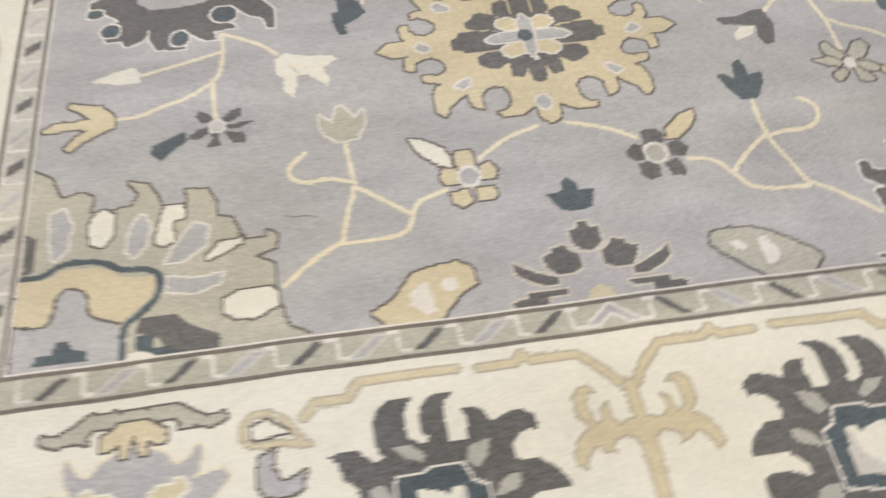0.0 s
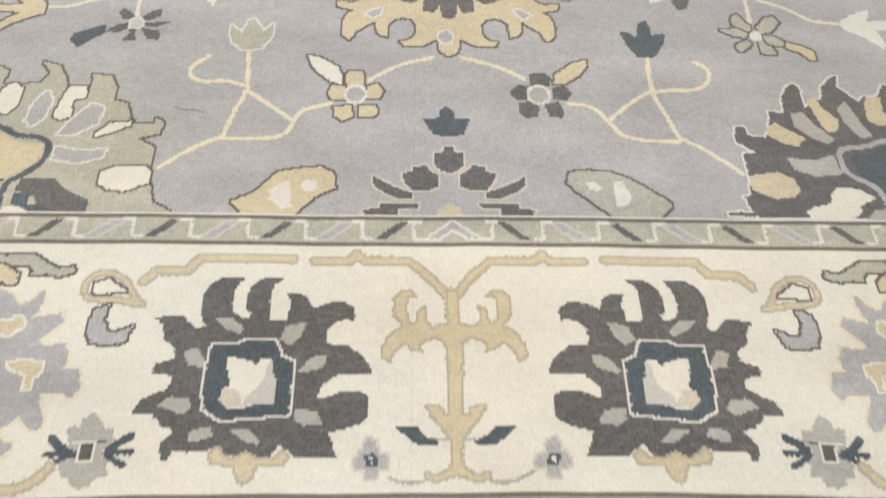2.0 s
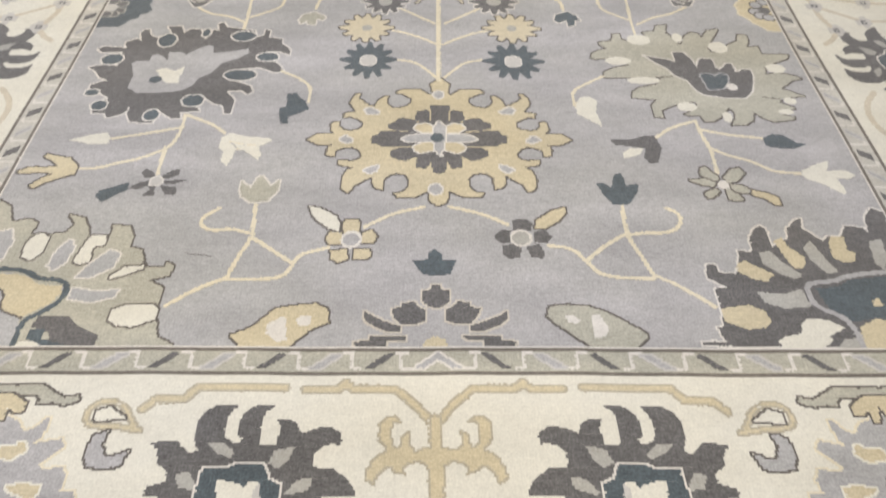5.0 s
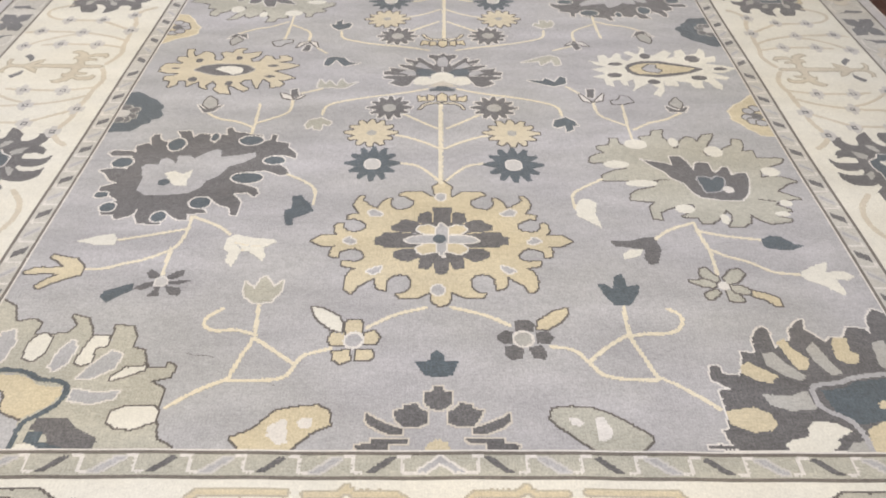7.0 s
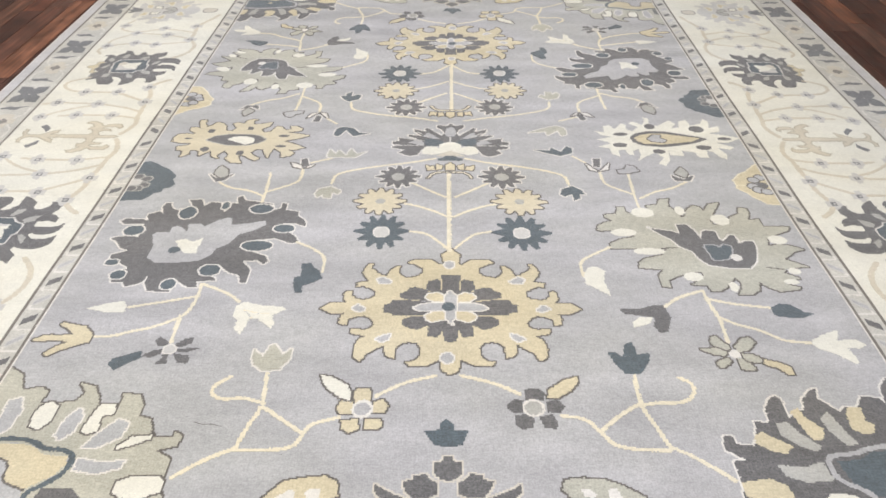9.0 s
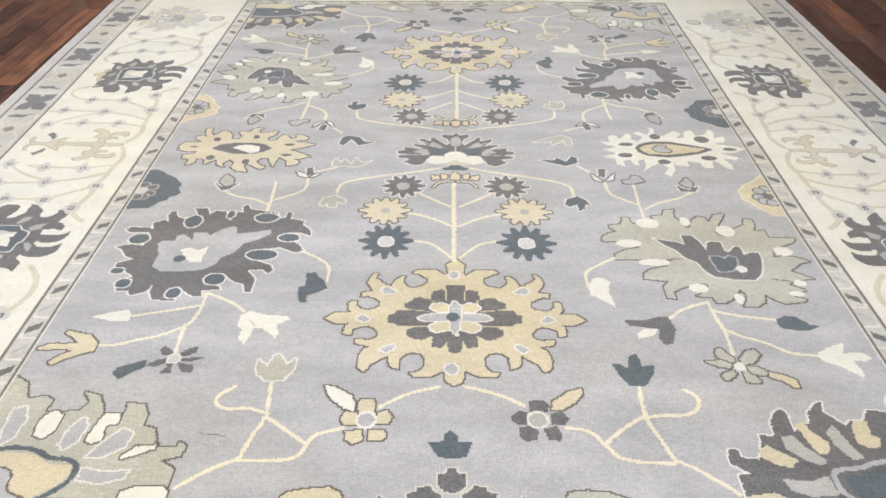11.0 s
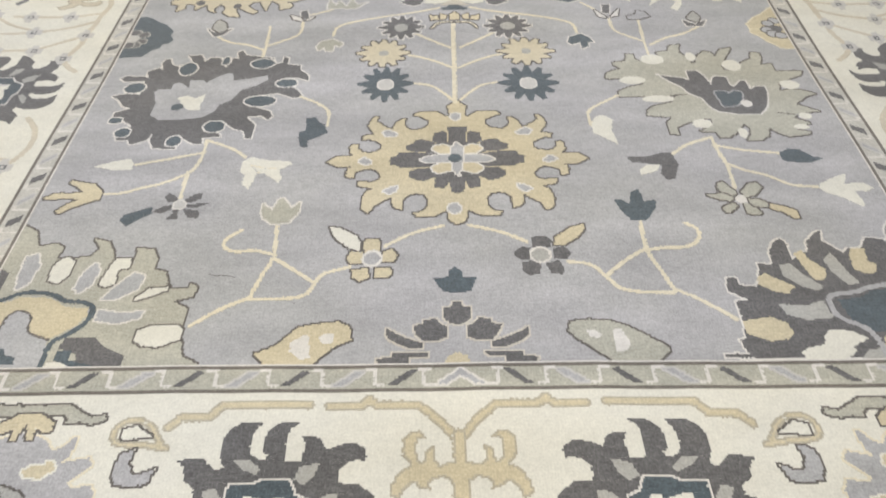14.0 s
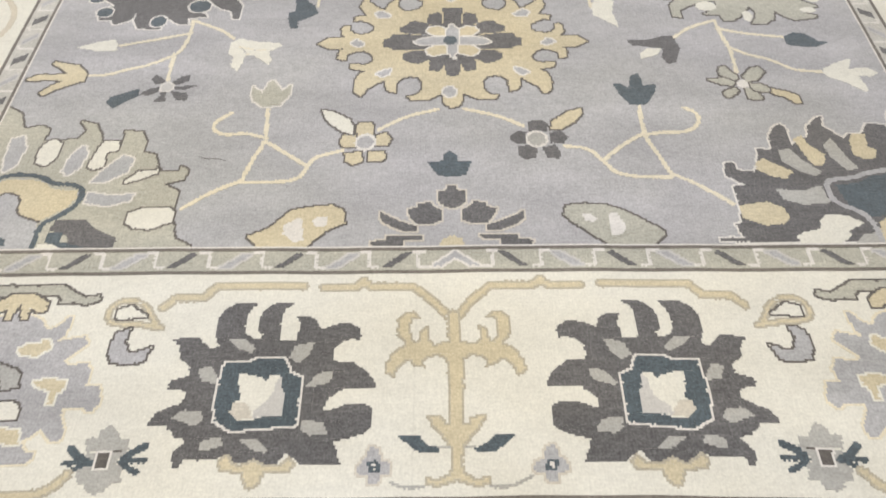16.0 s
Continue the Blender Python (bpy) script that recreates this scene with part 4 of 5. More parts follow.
cartoon("edge_slate", "half_floret", "slate scalloped half floret against the side of the grey field", [
    ("f", "body", SLATE, [(-12, 23), (-10, 25), (-6, 26), (-1, 23), (3, 19), (9, 15), (12, 11), (16, 6), (15, 1), (18, -5), (16, -9), (12, -10), (12, -14), (8, -16), (6, -20), (3, -24), (-3, -24), (-10, -25), (-15, -20), (-19, 18)]),
    ("e", "heart_petal", CHARCOAL, [(-7.7, 5.2), (3.2, 3.0)], STONE),
    ("e", "heart_petal", CHARCOAL, [(-1.8, 2), (3.2, 3.0)], STONE),
    ("e", "heart_petal", CHARCOAL, [(-1.5, -6), (3.2, 3.0)], STONE),
    ("e", "heart_petal", CHARCOAL, [(-4.4, -10), (3.2, 3.0)], STONE),
    ("e", "heart_petal", CHARCOAL, [(-8.4, -10), (3.2, 3.0)], STONE),
    ("e", "seed", BUD_GREY, [(-8, -2.2), (4.2, 4)]),
])
both_ends("edge_slate", -192, -62)

cartoon("edge_tan", "half_floret", "tan scalloped half floret against the side of the grey field", [
    ("oT", "body", TAN, [(10, 27), (4, 23), (-3, 15), (-10, 10), (-16, 2), (-15, -3), (-16, -8), (-11, -13), (-9, -18), (-5, -22), (-2, -26), (3, -27), (9, -26), (16, -15), (15, 21)]),
    ("l", "vein", STRAW, [(-14, -4), (-8, -4), (-1, -3)], 1),
    ("eU", "heart_petal", LILAC, [(2.3, 6.3), (3.3, 3.4)]),
    ("eU", "heart_petal", LILAC, [(-2.5, 3.2), (3.3, 3.4)]),
    ("eU", "heart_petal", LILAC, [(-5.3, -4.8), (3.3, 3.4)]),
    ("eU", "heart_petal", LILAC, [(-3, -9.4), (3.3, 3.4)]),
    ("eU", "heart_petal", LILAC, [(2, -11.7), (3.3, 3.4)]),
    ("e", "seed", CHARCOAL, [(1.6, -3.5), (3.6, 3.8)]),
])
both_ends("edge_tan", 197, -61)

cartoon("spray_left", "flower_branch", "thin pale yellow spray with small dark and grey buds", [
    ("l", "stem", STRAW, [(3, -29), (3, -7), (2, 8)], 1.8),
    ("l", "stem", STRAW, [(-30, -3), (-20, -12), (-8, -14), (2, -21)], 1.8),
    ("l", "stem", STRAW, [(4, -16), (15, -9), (23, -2), (22, 15)], 1.8),
    ("l", "stem", STRAW, [(23, 21), (39, 29)], 1.8),
    ("oP", "dark_bud", CHARCOAL, [(-38, 8), (-32, 1), (-25, 4), (-21, 7), (-26, -2), (-31, -4)]),
    ("o", "grey_bud", STONE, [(-34, 6), (-34, 13), (-32, 18), (-26, 12), (-25, 4), (-29, 1)], UMBER),
    ("oP", "dark_bud", CHARCOAL, [(19, 27), (23, 29), (25, 19), (21, 17)]),
    ("o", "white_bud", PALE, [(13, 23), (20, 19), (22, 14), (16, 16)], UMBER),
    ("o", "white_bud", PALE, [(30, 22), (27, 17), (23, 14), (25, 18)], UMBER),
])
both_ends("spray_left", -118, -60)

cartoon("spray_right", "flower_branch", "thin pale yellow spray with small dark and grey buds", [
    ("l", "stem", STRAW, [(-5, -33), (-5, -16), (-4, 8)], 1.8),
    ("l", "stem", STRAW, [(31, -2), (20, -11), (9, -14), (-2, -23)], 1.8),
    ("l", "stem", STRAW, [(-5, -18), (-15, -11), (-22, -4), (-22, 12)], 1.8),
    ("l", "stem", STRAW, [(-28, 21), (-37, 33)], 1.8),
    ("oP", "dark_bud", CHARCOAL, [(23, 7), (30, 1), (38, 7), (34, -1), (25, -1)]),
    ("o", "grey_bud", STONE, [(26, 9), (32, 18), (35, 10), (32, 3)], UMBER),
    ("oP", "dark_bud", CHARCOAL, [(-24, 29), (-19, 29), (-21, 17), (-25, 18)]),
    ("o", "white_bud", PALE, [(-30, 23), (-25, 15), (-23, 11), (-28, 13)], UMBER),
    ("o", "white_bud", PALE, [(-14, 23), (-20, 14), (-23, 11), (-16, 14)], UMBER),
    ("o", "grey_bud", LILAC, [(-10, 13), (-5, 15), (-3, 20), (1, 19), (4, 12), (-3, 9), (-10, 9)], UMBER),
])
both_ends("spray_right", 119, -59)

cartoon("stem_tulip_left", "tulip", "sage drooping tulip with a pale edge at the end of a stem", [
    ("oP", "body", SAGE, [(-8, -1), (-6, 5), (1, 8), (8, 2), (6, -2), (3, 1), (2, -7), (-2, -6), (-3, -1), (-6, -6)]),
])
both_ends("stem_tulip_left", -76, -77)

cartoon("stem_tulip_right", "tulip", "slate drooping tulip with a pale edge at the end of a stem", [
    ("oP", "body", SLATE, [(-8, -2), (-6, 5), (1, 9), (6, 4), (8, -1), (4, -1), (4, -6), (0, -9), (-0, -1), (-5, -4)]),
])
both_ends("stem_tulip_right", 76, -76)

cartoon("centre_palmette", "centre_palmette", "charcoal fan palmette with ivory scallops in the middle of the grey field", [
    ("hP", "body", CHARCOAL, [(1, 31), (-3, 25), (-8, 27), (-10, 25), (-9, 21), (-6, 18), (-4, 11), (-6, 8), (-11, 14), (-16, 21), (-18, 20), (-17, 14), (-26, 19), (-25, 14), (-20, 7), (-30, 9), (-29, 6), (-23, 2), (-27, 1), (-36, 4), (-35, -1), (-40, -2), (-40, -6), (-34, -7), (-40, -10), (-39, -12), (-31, -14), (-35, -19), (-27, -24), (-22, -22), (-19, -14), (-15, -7), (1, -7)]),
    ("h", "leaf", LILAC, [(1, 23), (-3, 20), (-4, 12), (-3, 6), (1, 6)]),
    ("h", "leaf", LILAC, [(-19, 6), (-16, 13), (-13, 10), (-9, 4), (-7, 2), (-13, 3)]),
    ("h", "leaf", LILAC, [(-29, -4), (-23, 2), (-18, -4), (-18, -9), (-24, -6)]),
    ("h", "petal_slate", SLATE, [(-18, 2), (-13, 3), (-7, -0), (-4, -3), (-8, -8), (-15, -9), (-18, -5)]),
    ("t", "seam", BUD_GREY, [(-6, 7), (-13, 17), (-15, 20)], 0.8),
    ("t", "seam", BUD_GREY, [(-14, 4), (-23, 13)], 0.8),
    ("t", "seam", BUD_GREY, [(-18, -1), (-32, 3)], 0.8),
    ("t", "seam", BUD_GREY, [(-19, -8), (-37, -8)], 0.8),
    ("s", "seam", BUD_GREY, [(0, 6), (0, -3)], 0.9),
    ("h", "scallop", IVORY, [(-19, -15), (-17, -10), (-13, -9), (-9, -10), (-8, -12), (-7, -6), (-3, -3), (1, -3), (1, -15), (-5, -19), (-12, -22), (-19, -20)]),
    ("h", "scallop_shade", HAZE, [(-10, -24), (-5, -19), (1, -15), (1, -24)]),
    ("h", "base", SLATE, [(-8, -27), (-5, -26), (-3, -23), (1, -23), (1, -30), (-8, -30)]),
])
once("centre_palmette", 0, -4)

cartoon("mid_tan", "field_palmette", "tan fingered palmette with a charcoal heart on the grey field", [
    ("o", "body", VINE_TAN, [(-47, -1), (-45, 6), (-39, 7), (-35, 6), (-33, 8), (-38, 12), (-39, 17), (-34, 19), (-31, 16), (-34, 25), (-35, 32), (-30, 34), (-30, 26), (-27, 20), (-24, 25), (-22, 31), (-17, 28), (-14, 22), (-13, 13), (-8, 12), (-6, 18), (-10, 27), (-7, 30), (-2, 27), (-1, 34), (3, 37), (7, 36), (4, 33), (5, 26), (10, 27), (18, 31), (17, 22), (12, 16), (14, 10), (19, 11), (22, 22), (26, 21), (29, 14), (33, 16), (32, 22), (37, 22), (41, 17), (41, 13), (31, 10), (39, 8), (48, 5), (41, 0), (24, -7), (-40, -8)], UMBER, [(-42, -1), (23, 0), (31, -4), (40, -9), (47, -14), (39, -18), (35, -16), (41, -22), (39, -26), (33, -28), (32, -21), (26, -15), (25, -21), (24, -29), (21, -23), (19, -17), (14, -17), (11, -22), (19, -30), (16, -33), (6, -25), (4, -27), (8, -37), (1, -36), (-4, -31), (-3, -24), (-7, -19), (-11, -26), (-8, -31), (-14, -27), (-16, -19), (-19, -22), (-23, -27), (-24, -19), (-30, -18), (-30, -24), (-35, -29), (-35, -19), (-40, -18), (-41, -13), (-34, -11), (-31, -6), (-38, -8), (-47, -5)]),
    ("o", "heart", CHARCOAL, [(-23, -3), (-18, 3), (-8, 6), (4, 6), (12, 4), (18, -2), (14, -7), (5, -11), (-6, -11), (-15, -7)], STONE),
    ("f", "blossom", IVORY, [(-9, -2), (-5, 2), (2, 3), (10, 0), (10, -7), (5, -10), (-4, -5)]),
    ("e", "spot", CHARCOAL, [(-22.8, 12.2), (2.8, 3.6)]),
    ("e", "spot", CHARCOAL, [(4.0, 17.1), (2.4, 3.7)]),
    ("e", "spot", CHARCOAL, [(-21.0, -16.7), (3.1, 3.4)]),
    ("e", "spot", CHARCOAL, [(4.2, -22.2), (2.7, 3.3)]),
    ("e", "spot", CHARCOAL, [(29.7, 3.8), (4.0, 1.8)]),
    ("e", "spot", CHARCOAL, [(30.0, -11.9), (3.9, 1.7)]),
    ("e", "spot", CHARCOAL, [(-36.4, -0.5), (2.8, 1.3)]),
])
once("mid_tan", -146, -2)

cartoon("mid_ivory", "field_palmette", "ivory fingered palmette with a tan heart on the grey field", [
    ("f", "body", IVORY, [(-51, 15), (-44, 12), (-44, 23), (-39, 25), (-36, 18), (-30, 28), (-27, 25), (-28, 17), (-24, 14), (-19, 21), (-25, 28), (-21, 31), (-15, 25), (-12, 34), (-13, 39), (-9, 36), (-10, 27), (-5, 23), (5, 33), (9, 27), (4, 19), (10, 21), (12, 31), (18, 34), (19, 24), (27, 27), (31, 35), (34, 31), (32, 20), (40, 23), (38, 14), (29, 11), (41, 8), (51, 4), (40, -3), (-43, -4), (-51, 1), (-40, 5), (-47, 8)], [(-41, 6), (43, 7), (51, 4), (41, -1), (30, -3), (42, -10), (38, -14), (30, -11), (34, -22), (32, -28), (28, -25), (25, -17), (21, -15), (20, -26), (14, -26), (12, -18), (4, -16), (4, -24), (-5, -22), (-5, -16), (-7, -30), (-11, -38), (-15, -35), (-10, -26), (-15, -19), (-22, -25), (-28, -31), (-25, -22), (-25, -14), (-29, -16), (-29, -23), (-33, -21), (-34, -14), (-39, -16), (-39, -25), (-44, -21), (-44, -13), (-52, -10), (-43, -6)]),
    ("o", "heart_rim", CHARCOAL, [(-27, 3), (-23, 9), (-14, 13), (-2, 13), (11, 8), (23, 3), (25, 2), (15, -4), (2, -8), (-8, -10), (-20, -8), (-26, -3)], CHARCOAL),
    ("f", "heart", TAN, [(-25, 3), (-21, 7), (-14, 10), (-3, 10), (10, 6), (21, 3), (15, -2), (1, -5), (-8, -7), (-19, -6), (-24, -1)]),
    ("o", "blossom", LILAC, [(-16, 2), (-11, 8), (-6, 8), (-7, 3), (-3, -0), (-6, -4), (-14, -2)], UMBER),
    ("e", "spot", CHARCOAL, [(-33.6, 9.1), (5.2, 2.7)]),
    ("e", "spot", CHARCOAL, [(-10.6, 22.1), (3.7, 4.6)]),
    ("e", "spot", CHARCOAL, [(21.9, 17.8), (5.5, 5.5)]),
    ("e", "spot", CHARCOAL, [(38.5, 2.7), (5.2, 2.2)]),
    ("e", "spot", CHARCOAL, [(-36.4, -7.6), (5.0, 3.4)]),
    ("e", "spot", CHARCOAL, [(-11.6, -17.4), (4.3, 3.3)]),
    ("e", "spot", CHARCOAL, [(20.2, -11.2), (5.7, 3.4)]),
])
once("mid_ivory", 153, -2)

cartoon("mid_tulip_left", "tulip", "sage tulip with a pale edge beside the palmette", [
    ("oP", "body", SAGE, [(-13, -5), (-13, 7), (-8, -1), (-6, 5), (-1, -3), (2, 7), (6, -1), (13, 3), (5, -6)]),
])
once("mid_tulip_left", -69, -24)

cartoon("mid_tulip_slate", "tulip", "slate three-lobed tulip beside the palmette", [
    ("oP", "body", SLATE, [(-13, -6), (-12, 6), (-7, 9), (0, 7), (5, -2), (12, -3), (6, -6), (1, -8), (-5, 3), (-9, -8)]),
])
once("mid_tulip_slate", -69, 10)

cartoon("mid_tulip_right", "tulip", "slate curled tulip beside the palmette", [
    ("oP", "body", SLATE, [(-14, 2), (-3, 1), (-1, 5), (5, -1), (9, 7), (13, 5), (12, -3), (4, -7), (-5, -3)]),
])
once("mid_tulip_right", 70, -19)

cartoon("mid_tulip_sage", "tulip", "sage curled tulip beside the palmette", [
    ("oP", "body", SAGE, [(-14, -4), (-1, 5), (7, 9), (13, 5), (14, -6), (10, -9), (8, 1), (-0, -8), (-1, -1)]),
])
once("mid_tulip_sage", 68, 13)

cartoon("guard_arrow", "arrow_flower", "slate arrow-shaped flower on the sage outer band", [
    ("f", "body", SLATE, [(-1, 8), (1, 8), (3, 6), (3, -0), (9, -0), (8, -2), (4, -5), (2, -8), (-1, -7), (-5, -4), (-8, -2), (-8, -0), (-2, -0), (-2, 3)]),
])
DEPTH["guard_arrow"] = -437

cartoon("guard_flower", "band_flower", "tan flower with slate leaves on the sage outer band", [
    ("o", "wing", LILAC, [(-25, 7), (-19, 8), (-18, 9), (-11, 9), (-7, 7), (-6, 5), (-8, 3), (-12, 1), (-19, 2), (-22, 4)], PALE),
    ("o", "wing", LILAC, [(7, 7), (10, 9), (16, 9), (20, 8), (25, 8), (22, 5), (19, 2), (16, 2), (10, 2), (7, 3)], PALE),
    ("f", "leaf", SLATE, [(-18, 5), (-15, 6), (-10, 6), (-6, 4), (-9, 4), (-11, 2), (-14, 4)]),
    ("f", "leaf", SLATE, [(6, 4), (9, 7), (15, 7), (16, 6), (15, 4), (12, 3), (9, 3)]),
    ("oT", "petal", TAN, [(-4, 9), (-2, 10), (3, 9), (4, 7), (4, 4), (7, 3), (10, 1), (12, -2), (11, -6), (9, -9), (7, -10), (4, -7), (7, -6), (8, -4), (7, -2), (3, -0), (-3, -0), (-7, -2), (-8, -4), (-8, -6), (-5, -8), (-8, -9), (-10, -8), (-11, -4), (-12, -1), (-10, 2), (-5, 3), (-4, 5)]),
    ("f", "eye", DUSK, [(0, 2), (2, -0), (3, -2), (2, -4), (0, -6), (-2, -4), (-3, -2), (-2, -0)]),
])
DEPTH["guard_flower"] = -438

cartoon("guard_gate", "gate", "pair of brown-edged grey bars on the sage outer band", [
    ("f", "rim", UMBER, [(-7.4, 7.4), (-4.6, 7.6), (-1, 5), (-1, -7.6), (-3.4, -7.6), (-7, -4.6)]),
    ("f", "bar", STONE, [(-5.6, 5.4), (-2.6, 3.6), (-2.6, -5.2), (-3.6, -5.4), (-5.2, -3.4)]),
    ("f", "rim", UMBER, [(7.2, 7.4), (4.4, 7.6), (0.8, 5), (0.8, -7.6), (3.2, -7.6), (6.8, -4.6)]),
    ("f", "bar", STONE, [(5.4, 5.4), (2.4, 3.6), (2.4, -5.2), (3.4, -5.4), (5, -3.4)]),
    ("s", "white_line", PALE, [(-0.1, 7), (-0.1, -8)], 1.25),
    ("s", "white_line", PALE, [(-11, 8), (-8.6, 7.4)], 1.25),
    ("s", "white_line", PALE, [(11, 8), (8.6, 7.4)], 1.25),
])
DEPTH["guard_gate"] = -437

cartoon("guard_bar", "slanted_bar", "brown-edged slanted grey bar on the sage outer band", [
    ("f", "rim", UMBER, [(-2.6, 6.4), (1, 7.8), (5.4, 7.8), (4, 4), (3.4, -5), (1.2, -8.2), (-6, -9.2), (-5, -7.4), (-3.2, -6.6), (-3, 3)]),
    ("f", "bar", STONE, [(-1.2, 4.8), (1.8, 5.8), (2, -4.4), (-0.8, -6), (-1.4, -2)]),
])
DEPTH["guard_bar"] = -439

cartoon("guard_ivory", "band_flower", "ivory flower on the sage outer band", [
    ("f", "body", IVORY, [(-6, 5), (-2, 7), (3, 7), (7, 3), (7, -2), (6, -6), (1, -6), (-4, -4), (-7, 0)]),
])
DEPTH["guard_ivory"] = -440

# ---------------------------------------------------------------- bands
def guard_cells(turn, across, length, pitch, first, pair):
    """Slanted dark and grey bars in turn along one side of the narrow inner band, leaning away from its middle."""
    a, b, c, d = turn
    for sign in (1, -1):
        for i in range(int((length - first) / pitch)):
            x, y = sign * (first + pitch * i), across
            m = (-a, b, -c, d) if sign > 0 else turn
            stamp(pair[i % 2], a * x + b * y, c * x + d * y, m)


cartoon("slash_dark", "slanted_bar", "dark slanted bar between white lines on the narrow sage band", [
    ("s", "white_line", PALE, [(-10.8, 3.7), (-10.8, -3.4), (-7.5, -3.6)], 1.25),
    ("s", "white_line", PALE, [(6, 3.7), (9.7, 3.7)], 1.25),
    ("f", "bar", CHARCOAL, [(-6, -3.6), (-2.2, -3.6), (5.8, 3.4), (2, 3.4)]),
])
cartoon("slash_grey", "slanted_bar", "grey slanted bar between white lines on the narrow sage band", [
    ("s", "white_line", PALE, [(-10.8, 3.7), (-10.8, -3.4), (-7.5, -3.6)], 1.25),
    ("s", "white_line", PALE, [(6, 3.7), (9.7, 3.7)], 1.25),
    ("o", "bar", LILAC, [(-6.2, -3.6), (-2.5, -3.6), (6.2, 3.2), (2.4, 3.2)], BUD_GREY),
])
cartoon("chevron", "chevron", "grey chevron in white lines on the narrow sage band", [
    ("o", "bar", LILAC, [(-9, -3.4), (0, 3.8), (9, -3.4), (5.6, -3.4), (0, 0.8), (-5.6, -3.4)], PALE),
    ("s", "white_line", PALE, [(-14.6, 3.7), (-14.2, -3.6), (-9.5, -3.7)], 1.25),
    ("s", "white_line", PALE, [(14.6, 3.7), (14.2, -3.6), (9.5, -3.7)], 1.25),
])
cartoon("side_dark", "slanted_bar", "short dark bar between white lines on the narrow sage band", [
    ("s", "white_line", PALE, [(-8, 3.8), (-8, -3.8), (-5.2, -3.8)], 1.25),
    ("f", "bar", CHARCOAL, [(-4.4, -3), (0.4, -3.2), (4.4, 2.6), (-0.4, 2.8)]),
])
cartoon("side_grey", "slanted_bar", "short grey bar between white lines on the narrow sage band", [
    ("s", "white_line", PALE, [(-8, 3.8), (-8, -3.8), (-5.2, -3.8)], 1.25),
    ("o", "bar", LILAC, [(-4.4, -3.2), (-1.6, -3.2), (4.4, 2.8), (1.6, 2.8)], BUD_GREY),
])
guard_cells(IDENTITY, -330, 216, 20.6, 22, ("slash_dark", "slash_grey"))
guard_cells(HALF_TURN, -330, 216, 20.6, 22, ("slash_dark", "slash_grey"))
guard_cells(TO_WEST, -209, 336, 16.1, 10, ("side_dark", "side_grey"))
guard_cells(TO_EAST, -209, 336, 16.1, 10, ("side_dark", "side_grey"))
border_centres("chevron", -330)
for half in (FIELD, GUARD, BORDER, BAND):
    frame_line("dark_line", "thin dark brown line between two bands", LINE, (half[0] - 1, half[1] - 1), 2)
frame_line("pale_line", "thin pale line round the grey field", PALE, (FIELD[0] - 2, FIELD[1] - 2), 1)

# Wide outer band: a row that repeats from each side's middle.
OUTER_ROW = (("guard_gate", 0), ("guard_arrow", 22.3), ("guard_flower", 59), ("guard_arrow", 98.7), ("guard_bar", 118), ("guard_ivory", 138), ("guard_arrow", 178), ("guard_flower", 217), ("guard_arrow", 256))
cartoon("band_vine", "band_vine", "thin white vine on the sage outer band", [
    ("m", "vine", PALE, [(8.5, 7.5), (9.5, -4.5), (15.5, -9.5), (28.5, -9.5), (36.5, -5.5), (48.5, -4.5), (68.5, -4.5), (80.5, -8.5), (100.5, -9.5), (107.5, -6.5), (111.5, -1.5), (116.5, 6.5), (126.5, 8.5), (142.5, 8.5)], 1.1),
])
for turn, s in ((IDENTITY, 1), (HALF_TURN, -1)):
    stamp("band_vine", 0, -437 * s, turn, BORDER, BAND)
    for key, u in OUTER_ROW:
        for side in ((1, -1) if u else (1,)):
            stamp(key, side * u * s, DEPTH[key] * s, turn if side < 0 or u == 0 else (-turn[0], 0, 0, turn[3]), BORDER, BAND)
cartoon("clover", "clover_flower", "slate grey four-lobed flower on the sage side band", [
    ("f", "lobe", DUSK, [(-15, 11), (-14, 2), (-3, -2), (2, 3), (-4, 10)]),
    ("f", "lobe", DUSK, [(15, 11), (14, 2), (3, -2), (-2, 3), (4, 10)]),
    ("f", "lobe", DUSK, [(-15, -11), (-14, -2), (-3, 2), (2, -3), (-4, -10)]),
    ("f", "lobe", DUSK, [(15, -11), (14, -2), (3, 2), (-2, -3), (4, -10)]),
])
cartoon("blade", "blade_leaf", "slate blade-shaped leaf on the sage side band", [
    ("f", "blade", DUSK, [(-1, -12), (3, -5), (2, 0), (4, 11), (1, 4), (-3, 2), (-2, -4)]),
])
cartoon("side_floret", "floret", "pale beige floret with a grey eye on the sage side band", [
    ("f", "petal", HAZE, [(-3, -9), (3, -9), (5, -5), (11, -5), (13, 0), (11, 5), (5, 5), (3, 9), (-3, 9), (-5, 5), (-11, 5), (-13, 0), (-11, -5), (-5, -5)]),
    ("f", "eye", TAUPE, [(-2, -4), (2, -4), (3, -1), (6, 0), (3, 2), (2, 4), (-2, 4), (-3, 2), (-6, 0), (-3, -1)]),
])
cartoon("side_zigzag", "band_vine", "thin white stepped line on the sage side band", [
    ("l", "vine", PALE, [(-26, 11), (-12, 12), (-6, 6), (6, 6), (12, 12), (26, 11)], 1.0),
    ("l", "vine", PALE, [(-26, -11), (-12, -12), (-6, -6), (6, -6), (12, -12), (26, -11)], 1.0),
])
for i in range(-5, 4):
    y = 72 + 103 * i
    if abs(y) < 430:
        sides("clover", y, 324)
    for off, key in ((29, "blade"), (54, "side_zigzag"), (54, "side_floret"), (77, "blade")):
        if abs(y + off) < 425:
            sides(key, y + off, 324, off > 60)

